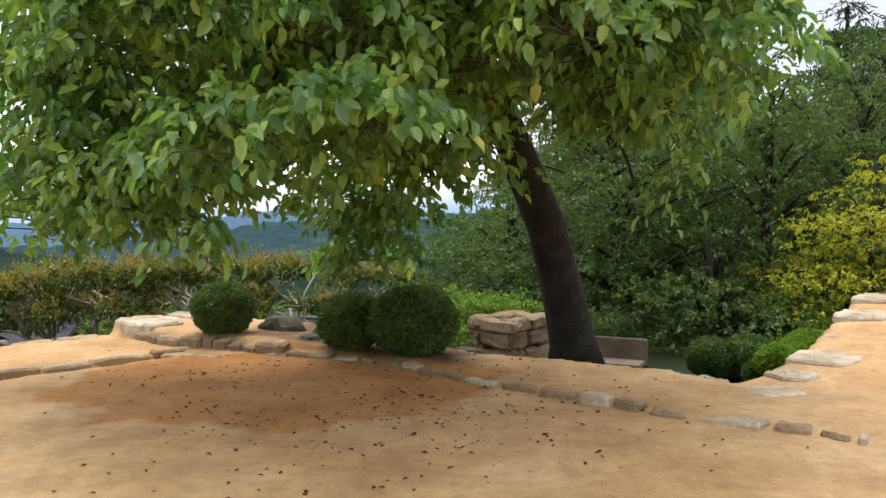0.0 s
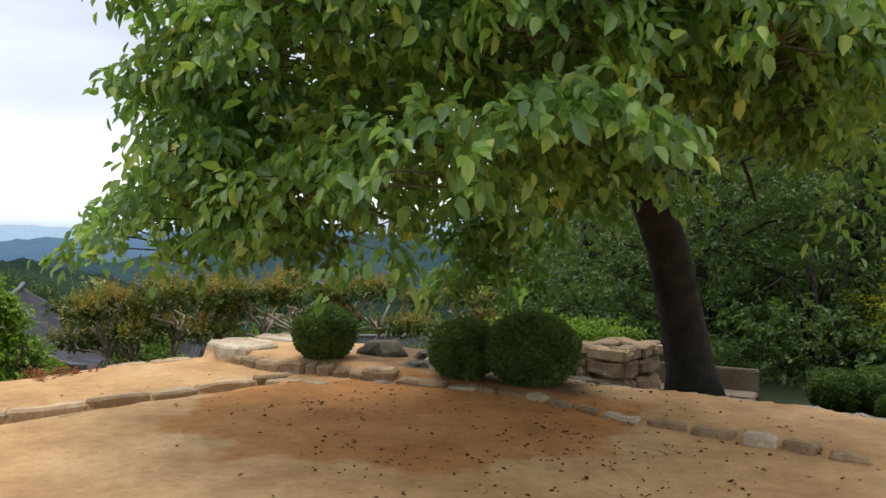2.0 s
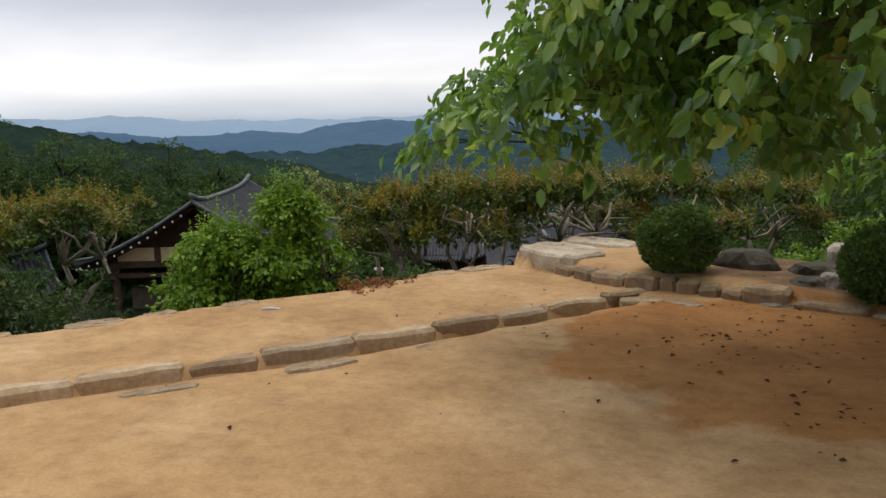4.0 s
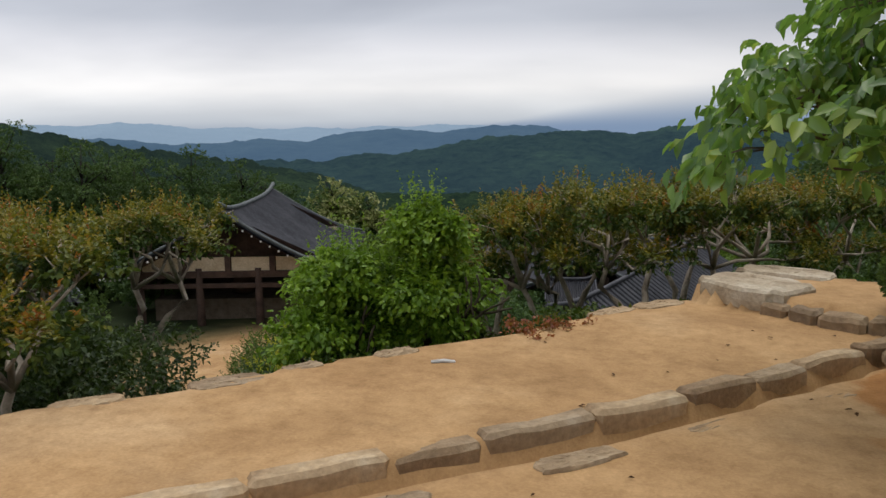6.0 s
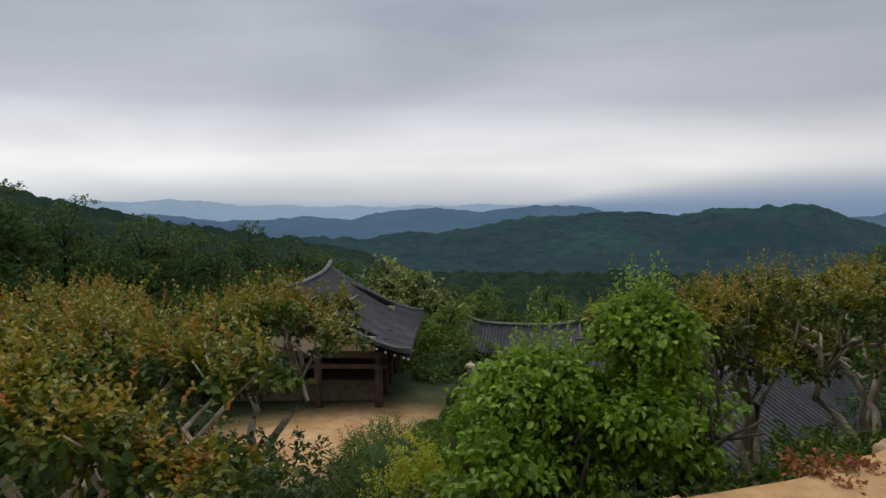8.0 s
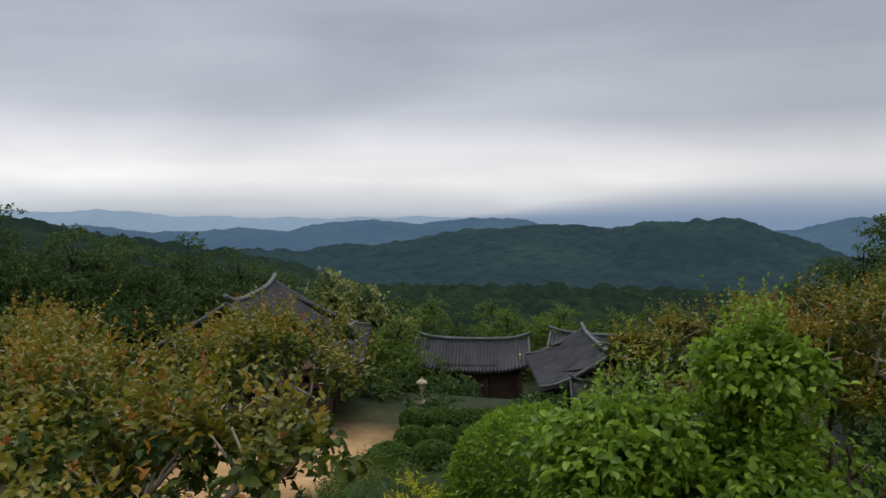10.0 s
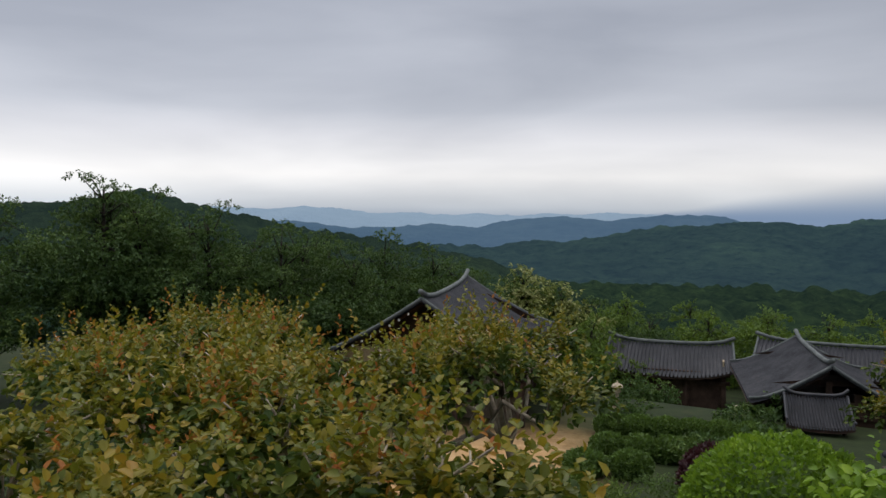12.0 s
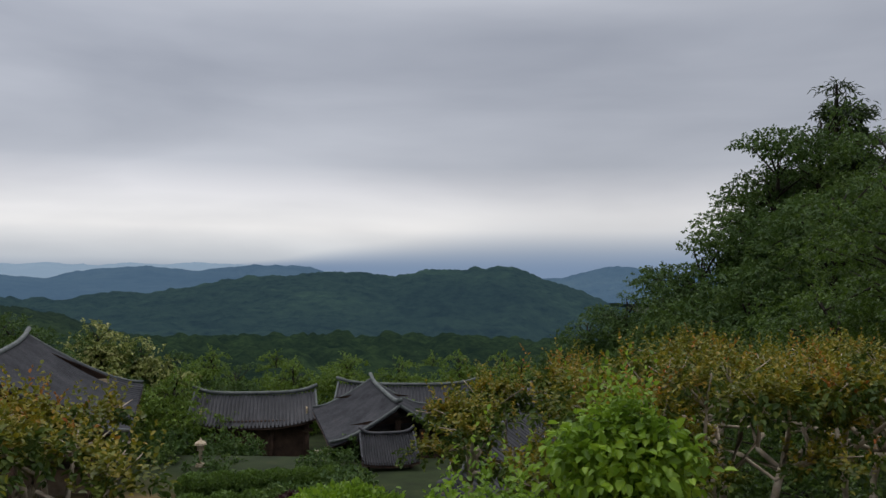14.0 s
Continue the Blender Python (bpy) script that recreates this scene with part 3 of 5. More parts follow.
def valley_woodland():
    """Tree tops between the halls and the far ridge."""
    az, rr = np.linspace(-34, 76, 760), np.geomspace(58, 1150, 250)
    verts, open_field = [], []
    for r in rr:
        drop = -12.5 + 4.5 * float(smooth(58, 76, r)) - 1.9 * float(smooth(76, 110, r)) - 82 * float(smooth(45, 900, r))
        lift, roll = float(smooth(64, 90, r)) * (3.4 + 0.004 * r), 2.0 * float(smooth(90, 200, r))
        g = 4.6 + 0.012 * r
        for a in az:
            x, y = -7 - r * math.sin(radians(a)), 4.9 + r * math.cos(radians(a))
            bare = float(smooth(1.5, 4, a) * (1 - smooth(11, 15, a)) * smooth(300, 340, r) * (1 - smooth(560, 640, r)))
            open_field.append(bare)
            verts.append((x, y, drop + lift * (1 - bare) * tree_tops(x, y, g, 5) + roll * noise.noise((x / 90, y / 90, 8))))
    n = len(az)
    faces = [(r * n + k, r * n + k + 1, (r + 1) * n + k + 1, (r + 1) * n + k) for r in range(len(rr) - 1) for k in range(n - 1)]
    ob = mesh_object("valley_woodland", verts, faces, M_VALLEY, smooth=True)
    at = ob.data.attributes.new("clearing", "FLOAT", "POINT")
    at.data.foreach_set("value", np.array(open_field, np.float32))
    tagged(ob, "mixed green woodland filling the valley", "woodland", kind="stuff")


# faint blue emission on these tree tops imitates the valley haze
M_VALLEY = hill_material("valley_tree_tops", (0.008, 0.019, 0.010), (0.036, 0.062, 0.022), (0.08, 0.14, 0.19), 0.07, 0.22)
v_nt = M_VALLEY.node_tree      # pale open fields among the trees
v_bsdf = v_nt.nodes["Principled BSDF"]
v_wood = v_bsdf.inputs["Base Color"].links[0].from_socket
v_at = v_nt.nodes.new("ShaderNodeAttribute")
v_at.attribute_name = "clearing"
v_mask = v_nt.nodes.new("ShaderNodeMath")
v_mask.operation = "MULTIPLY"
v_nt.links.new(v_at.outputs["Fac"], v_mask.inputs[0])
v_nt.links.new(ramp(v_nt, noise_of(v_nt, 0.05, 3.0), [(0.42, (0, 0, 0)), (0.52, (1, 1, 1))]), v_mask.inputs[1])
v_nt.links.new(mixc(v_nt, v_mask.outputs[0], v_wood, (0.15, 0.14, 0.07)), v_bsdf.inputs["Base Color"])
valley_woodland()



# ---- trees and shrubs ----
def big_tree():
    rng = np.random.default_rng(3)
    x, y = 1.22, 9.9
    ob = empty("persimmon_tree", pose(0, 0, 0), "broad leafy tree with a leaning dark trunk and drooping branches", "tree")
    bm = bmesh.new()
    z0 = -0.35
    pts = [(x + 0.10, y, z0), (x + 0.05, y, 0.05), (x - 0.08, y - 0.1, 0.65), (x - 0.28, y - 0.35, 1.4), (x - 0.62, y - 0.75, 2.2), (x - 0.98, y - 1.1, 3.0)]
    tube(bm, pts, [0.37, 0.27, 0.235, 0.22, 0.20, 0.17], 16)
    top = Vector(pts[-1])
    ways = [(-0.9, -0.5, 0.35), (-0.5, -0.95, 0.45), (0.45, -0.6, 0.7), (0.9, 0.1, 0.55), (-0.6, 0.6, 0.8), (0.1, 0.2, 1.0), (-1.0, 0.1, 0.3)]
    for k, w in enumerate(ways):
        limbs(rng, bm, top - Vector((-0.2, -0.08, 0.75)) * (0.1 + 0.13 * k % 0.8), w, 1.55, 0.105, 2, 0.55, 0.05, None, 7)
    for v in bm.verts:
        v.co += noise.noise_vector(v.co * 6) * 0.018
    part("trunk", bm, M_BARK, ob, "dark rough leaning trunk with limbs", True)
    # crown: (x, y, z, radii)
    blobs = [(-0.6, 7.4, 4.3, 2.4, 2.0, 1.3), (0.6, 7.6, 3.9, 1.85, 1.9, 1.1), (-2.0, 7.1, 3.1, 1.2, 1.3, 0.9), (-3.1, 7.5, 2.5, 0.9, 0.95, 0.8), (-3.68, 7.6, 1.75, 0.58, 0.65, 0.4),
             (-2.9, 7.0, 1.8, 0.75, 0.8, 0.48), (-0.95, 5.4, 3.0, 1.1, 0.95, 0.8), (-0.85, 5.15, 1.95, 0.55, 0.5, 0.5), (-1.2, 5.9, 2.0, 0.6, 0.6, 0.5), (-1.42, 5.3, 1.5, 0.1, 0.1, 0.2), (1.35, 6.9, 2.9, 1.0, 1.1, 0.7), (1.5, 6.4, 2.0, 0.45, 0.45, 0.4),
             (1.8, 7.8, 3.2, 0.8, 1.1, 0.9), (1.95, 7.5, 2.35, 0.6, 0.7, 0.35), (0.25, 6.2, 3.2, 1.0, 0.9, 0.6), (-0.5, 8.8, 2.3, 0.75, 0.7, 0.55), (-0.95, 9.0, 1.45, 0.3, 0.35, 0.6),
             (-2.3, 7.0, 3.7, 0.9, 1.1, 0.8), (0.8, 6.6, 4.6, 1.4, 1.3, 0.9), (-1.9, 6.1, 1.8, 0.4, 0.4, 0.4), (0.9, 5.7, 2.9, 0.9, 0.7, 0.8), (1.7, 6.3, 2.7, 0.6, 0.6, 0.6), (-1.8, 6.0, 2.9, 0.7, 0.7, 0.7), (-0.4, 5.3, 1.9, 0.5, 0.45, 0.45), (-3.2, 7.2, 1.5, 0.6, 0.6, 0.35), (-2.2, 6.7, 1.75, 0.5, 0.5, 0.35), (0.1, 5.4, 3.3, 0.9, 0.7, 0.7), (1.0, 6.1, 3.7, 1.0, 0.8, 0.7), (-2.9, 7.0, 2.6, 0.6, 0.6, 0.5), (-3.3, 7.3, 2.2, 0.5, 0.5, 0.4), (-2.6, 6.3, 3.4, 0.7, 0.6, 0.5), (-3.0, 6.7, 3.2, 0.6, 0.6, 0.4), (-2.1, 8.2, 2.2, 0.7, 0.7, 0.5), (-0.35, 7.2, 2.65, 0.55, 0.5, 0.45)]
    blobs = [(bx, by, bz + (0.2 if bz < 2.1 and by < 6.6 else 0), rx, ry, rz) for bx, by, bz, rx, ry, rz in blobs]
    # tiers: flat sprays over the skin of the big shapes, their leaves hanging outward like shingles
    at, way = crown_points(rng, blobs, 325, 0.78)
    keep = way[:, 2] > -0.75
    at, way = at[keep], way[keep]
    extra = [(-1.0, 8.9, 1.95), (-1.25, 8.75, 1.65), (-0.65, 8.9, 1.6), (-1.0, 8.85, 1.35), (-0.85, 8.8, 1.1), (-1.42, 5.3, 1.65), (-1.40, 5.28, 1.42), (-4.0, 7.65, 1.62), (-3.95, 7.5, 1.35), (-0.4, 7.0, 2.35), (-0.3, 7.1, 2.05), (0.05, 7.0, 2.0), (0.12, 6.7, 2.2), (-0.15, 7.2, 1.8), (-2.45, 6.9, 1.4)]
    at = np.r_[at, np.array(extra)]
    way = np.r_[way, np.tile((-0.2, -0.8, 0.2), (len(extra), 1))]
    roots, out = [], []
    for p, w in zip(at, way):
        q = 0.30 + 0.26 * rng.random() if abs(p[1] - 5.3) > 0.025 else 0.17
        tw = int(38 * (q / 0.42) ** 1.5)
        d = unit(rng, tw)
        d[:, 2] = np.abs(d[:, 2]) - 0.15
        side = np.array((w[0], w[1], 0.0)) * 0.7
        roots.append(p + d * (q, q, q * (0.4 + 0.6 * rng.random())) * (0.5 + 0.5 * rng.random(tw))[:, None])
        out.append(d * (0.5 + 0.5 * rng.random()) + side + (0, 0, 0.25 * rng.normal()))
    hang = [k for k in range(len(at)) if way[k, 2] < 0.15 and 1.9 < at[k, 2] < 3.2][::3]     # pendant shoots below the sprays
    for k in hang:
        m = 9
        drop = np.linspace(0.05, 0.34 + 0.2 * rng.random(), m)
        roots.append(at[k] + np.c_[rng.normal(size=(m, 2)) * 0.05, -drop])
        out.append(rng.normal(size=(m, 3)) * (0.8, 0.8, 0.3) + (0, 0, -0.3))
    roots, out = np.concatenate(roots), np.concatenate(out)
    out /= np.linalg.norm(out, axis=1)[:, None]
    per, n = 6, len(roots)
    t = np.tile(np.linspace(0.1, 1, per), n)
    R, W = np.repeat(roots, per, 0), np.repeat(out, per, 0)
    pos = R + W * (0.26 * t)[:, None] + rng.normal(size=R.shape) * 0.025
    pos[:, 2] -= 0.11 * t ** 2
    axis = W * 0.45 + rng.normal(size=R.shape) * 0.42 + (0, 0, -0.72)
    nrm = W * 0.9 + (0, 0, 0.6) + rng.normal(size=R.shape) * 0.5
    s = 0.65 + 0.5 * rng.random(len(pos))
    leaf_mesh("crown", pos, axis, nrm, 0.118 * s, 0.066 * s, M_LEAF, ob, fine=True, bend=0.14)
    ri, oi = crown_points(rng, blobs, 480, 0.15)
    pi, ai, ni = twig_leaves(rng, ri, oi, 9, 0.34, 0.45, 0.5)
    s = 0.65 + 0.6 * rng.random(len(pi))
    leaf_mesh("inner_foliage", pi, ai, ni, 0.115 * s, 0.07 * s, M_LEAF, ob, fine=True, bend=0.1)
    bm = bmesh.new()
    for k in range(0, len(roots), 6):
        a = Vector(roots[k])
        o = Vector(out[k] * (1, 1, 0.35))
        tube(bm, [a - o * 0.45, a - o * 0.1, a + o * 0.08 + Vector((0, 0, -0.03)), a + o * 0.16 + Vector((0, 0, -0.10))], [0.009, 0.007, 0.005, 0.002], 3)
    tagged(part("twig_work", bm, M_TWIG, ob), kind="stuff")


big_tree()


def clipped_bush(x, y, r, h, seed, mat=M_BOX, label="round clipped dark green box bush", group="clipped bushes in the bed", n=9000, leaf=0.022, z=None):
    rng = np.random.default_rng(seed)
    ob = empty("clipped_bush", pose(x, y, gz(x, y) if z is None else z), label, "bush", group)
    d = unit(rng, n)
    bumps = np.array([1 + 0.07 * noise.noise(Vector(v * 2.2) + Vector((seed, 0, 0))) + 0.04 * noise.noise(Vector(v * 6.0) + Vector((seed, 2, 0))) for v in d])
    rr = bumps * (0.86 + 0.16 * rng.random(n) ** 0.6)
    pos = d * rr[:, None] * (r, r, h / 2) + (0, 0, h * 0.48)
    keep = pos[:, 2] > 0.0
    pos, d = pos[keep], d[keep]
    axis = d + rng.normal(size=d.shape) * 0.7
    nrm = rng.normal(size=d.shape) * 0.6 + d
    s = 0.7 + 0.6 * rng.random(len(pos))
    leaf_mesh("foliage", pos, axis, nrm, leaf * 1.7 * s, leaf * s, mat, ob)
    bm = bmesh.new()
    bmesh.ops.create_icosphere(bm, subdivisions=3, radius=1)
    for v in bm.verts:
        v.co = Vector((v.co.x * r * 0.86, v.co.y * r * 0.86, max(0.0, v.co.z * h * 0.43 + h * 0.48)))
    part("inner_growth", bm, M_BOX, ob, "", True)
    return ob


clipped_bush(-2.84, 9.70, 0.35, 0.60, 1)
clipped_bush(-1.20, 9.12, 0.36, 0.60, 2)
clipped_bush(-0.50, 8.90, 0.47, 0.72, 3, n=14000)


def shoots(rng, roots, way, lengths, per, spread):
    """Upright shoots set with leaves: position, axis, normal and how far up the shoot each leaf sits."""
    n = len(roots)
    t = np.tile(np.linspace(0.08, 1, per), n)
    R, W, Ls = np.repeat(roots, per, 0), np.repeat(way, per, 0), np.repeat(lengths, per)
    pos = R + W * (t * Ls)[:, None] + rng.normal(size=R.shape) * 0.006
    turn = np.tile(np.arange(per) * 2.4, n) + np.repeat(rng.random(n) * 6.28, per)
    ring = np.c_[np.cos(turn), np.sin(turn), np.zeros(len(turn))]
    axis = ring * (1.15 - 0.65 * t)[:, None] + W * (0.25 + 0.7 * t)[:, None] + rng.normal(size=R.shape) * spread
    nrm = W + (0, 0, 0.6) - ring * 0.35 + rng.normal(size=R.shape) * 0.25
    return pos, axis, nrm, t


def myrtle(x, y, top, spread, seed, lean=(0, 0), pads=13, leaf=0.054, label="pale-stemmed myrtle tree with orange-tipped leaves"):
    """Low wide tree: a few pale sinuous stems fork into long bare limbs, each under its own pad of upright shoots."""
    rng = np.random.default_rng(seed)
    z = max(gz(x, y), top - 1.85)
    h = top - z
    down = gz(x, y) - z
    ob = empty("myrtle_tree", pose(x, y, z), label, "tree", "myrtle trees along the terrace")
    P, stems = [], 2
    for k in range(stems):
        a = k * math.tau / stems + 0.9 * rng.random()
        bm = bmesh.new()
        fork = Vector((math.cos(a) * spread * 0.26 + lean[0] * 0.6, math.sin(a) * spread * 0.26 + lean[1] * 0.6, h * (0.34 + 0.1 * rng.random())))
        root = Vector((0.06 * math.cos(a), 0.06 * math.sin(a), -0.12))
        bend = Vector(rng.normal(size=3) * 0.10)
        tube(bm, [root + Vector((0, 0, down)), root, root.lerp(fork, 0.3) + bend * 0.7, root.lerp(fork, 0.55) + bend * 0.2, root.lerp(fork, 0.8) - bend * 0.6, fork], [0.062, 0.049, 0.042, 0.038, 0.034, 0.030], 8)
        limbs_n = max(3, round(pads / stems))
        for j in range(limbs_n):
            b = a + (j - (limbs_n - 1) / 2) * (5.2 / limbs_n) + 0.25 * rng.normal()
            r = spread * (0.30 + 0.70 * rng.random() ** 0.7)
            low = (0.2 + 0.45 * rng.random() if x > -8 else 0.12) if j % 3 == 2 else 0.0
            p = Vector((math.cos(b) * r + lean[0], math.sin(b) * r + lean[1], h - 0.30 - low - 0.10 * (r / spread) ** 2 - 0.14 * rng.random()))
            m1 = fork.lerp(p, 0.3) + Vector(rng.normal(size=3) * 0.07) + Vector((0, 0, 0.03))
            m2 = fork.lerp(p, 0.55) + Vector(rng.normal(size=3) * 0.07) + Vector((0, 0, 0.02))
            m3 = fork.lerp(p, 0.8) + Vector(rng.normal(size=3) * 0.06)
            tube(bm, [fork - Vector((0, 0, 0.02)), m1, m2, m3, p], [0.026, 0.022, 0.017, 0.012, 0.006], 6)
            for i in range(4):
                q = p + Vector((rng.normal() * 0.17, rng.normal() * 0.17, 0.08 + 0.05 * rng.random()))
                tube(bm, [m3, m3.lerp(q, 0.5) + Vector(rng.normal(size=3) * 0.02), q], [0.010, 0.007, 0.004], 5)
            P.append((p, 0.22 + 0.15 * rng.random()))
        part("stem", bm, M_PALEBARK, ob, "pale smooth twisting stem", True)
    B = [(*p, w, w, 0.10) for p, w in P]
    # older dark green leaves inside and under the pads, coloured darker for the shade there
    roots, out = crown_points(rng, B, len(B) * 30, 0.2)
    pos, axis, nrm = twig_leaves(rng, roots, out, 8, 0.11, 0.35, 0.6)
    s = 0.7 + 0.6 * rng.random(len(pos))
    leaf_mesh("crown", pos, axis, nrm, leaf * s, leaf * 0.66 * s, M_MYRTLE, ob, fine=True)
    # upright shoots, some of them tipped with red-orange young leaves
    roots = np.concatenate([np.array(p) + unit(rng, 30) * (w, w, 0.09) * (0.25 + 0.75 * rng.random(30))[:, None] for p, w in P])
    way = rng.normal(size=roots.shape) * (0.42, 0.42, 0.15) + (0, 0, 1.0)
    way /= np.linalg.norm(way, axis=1)[:, None]
    lengths = 0.10 + 0.30 * rng.random(len(roots)) ** 2.2
    pos, axis, nrm, t = shoots(rng, roots, way, lengths, 14, 0.28)
    warm = np.repeat(np.where(rng.random(len(P)) < 0.22, 0.4, 0.05), 30)     # whole pads flush with young growth
    ruddy = np.repeat(rng.random(len(roots)) < warm, 14) & (t > 0.62)
    s = (0.62 + 0.5 * rng.random(len(pos))) * (1.1 - 0.45 * t)
    green = ~ruddy
    leaf_mesh("shoot_growth", pos[green], axis[green], nrm[green], (leaf * s)[green], (leaf * 0.72 * s)[green], M_SHOOT, ob, fine=True)["label"] = "upright yellow-green shoots"
    leaf_mesh("tip_growth", pos[ruddy], axis[ruddy], nrm[ruddy], (leaf * s)[ruddy], (leaf * 0.55 * s)[ruddy], M_TIP, ob, fine=True)["kind"] = "stuff"
    return ob


for x, y, top, spread, seed, lean in [(-8.86, 6.78, 1.0, 0.85, 11, (-0.15, 0.1)), (-10.4, 7.6, 1.0, 0.95, 12, (0, 0)), (-10.5, 8.5, 0.92, 0.75, 13, (0, 0.1)), (-11.6, 8.9, 0.98, 1.1, 14, (0, 0)), (-10.4, 10.25, 0.92, 0.95, 15, (0.05, 0.1)),
                                      (-12.8, 9.8, 0.8, 1.2, 16, (0, 0)), (-6.0, 11.6, 0.92, 0.62, 17, (-0.45, -0.05)), (-5.25, 11.7, 1.12, 0.95, 18, (-0.1, 0.35)), (-4.3, 12.5, 1.1, 1.0, 19, (0.1, 0)), (-3.2, 13.6, 1.05, 1.1, 20, (0, 0)), (-1.9, 14.8, 0.9, 1.0, 26, (0, 0)),
                                      (-4.9, 14.6, 0.95, 1.1, 28, (0, 0)), (-7.35, 13.5, 0.62, 0.8, 29, (0, 0)), (-6.2, 13.6, 0.85, 0.9, 30, (0, 0))]:
    myrtle(x, y, top, spread, seed, lean)


def leafy_tree(name, x, y, height, spread, seed, mat, label, twigs=900, leaf=0.07, trunk=0.06, low=0.25, group="", z=None, bark=M_TWIG, per=10, droop=0.1, reach=0.25):
    rng = np.random.default_rng(seed)
    z = gz(x, y) if z is None else z
    ob = empty(name, pose(x, y, z), label, "tree", group)
    bm = bmesh.new()
    tips = []
    for k in range(3):
        a = k * 2.1 + rng.random()
        limbs(rng, bm, (0.04 * k, 0.03 * k, -0.15), (math.cos(a) * 0.35, math.sin(a) * 0.35, 1), height * 0.36, trunk, 2, 0.45, 0.3, tips, 6)
    part("trunk", bm, bark, ob, "", True)
    B = []
    for k in range(22):
        a, t = rng.random() * math.tau, rng.random()
        zz = height * (low + (0.9 - low) * t)
        r = spread * (0.92 * math.sin(math.pi * (0.25 + 0.68 * t))) * rng.random() ** 0.5
        q = spread * (0.16 + 0.20 * rng.random())
        B.append((math.cos(a) * r, math.sin(a) * r, zz, q, q, q * 0.7))
    roots, out = crown_points(rng, B, twigs, 0.35)
    pos, axis, nrm = twig_leaves(rng, roots, out, per, reach, droop, 0.5)
    s = 0.6 + 0.7 * rng.random(len(pos))
    leaf_mesh("crown", pos, axis - (0, 0, 0.25), nrm, leaf * s, leaf * 0.74 * s, mat, ob, fine=True)
    # upright whips that stand out of the crown
    r2 = roots[roots[:, 2] > height * 0.5][: twigs // 5]
    w2 = rng.normal(size=r2.shape) * (0.22, 0.22, 0.1) + (0, 0, 1.0)
    w2 /= np.linalg.norm(w2, axis=1)[:, None]
    Ls = 0.16 + 0.34 * rng.random(len(r2)) ** 2
    pos, axis, nrm, t = shoots(rng, r2, w2, Ls, 13, 0.35)
    s = (0.6 + 0.5 * rng.random(len(pos))) * (1.1 - 0.5 * t)
    leaf_mesh("shoot_growth", pos, axis, nrm, leaf * s, leaf * 0.66 * s, mat, ob, fine=True)
    return ob


leafy_tree("young_tree", -6.75, 9.5, 0.94 - gz(-6.75, 9.5), 0.46, 21, M_SPRING, "bright green bushy young tree with thin dark stems", 1150, 0.056, 0.05, 0.46)
leafy_tree("young_tree", -7.52, 9.12, 0.62 - gz(-7.52, 9.12), 0.60, 22, M_SPRING, "smaller bright green young tree on the slope", 1250, 0.056, 0.045, 0.40)


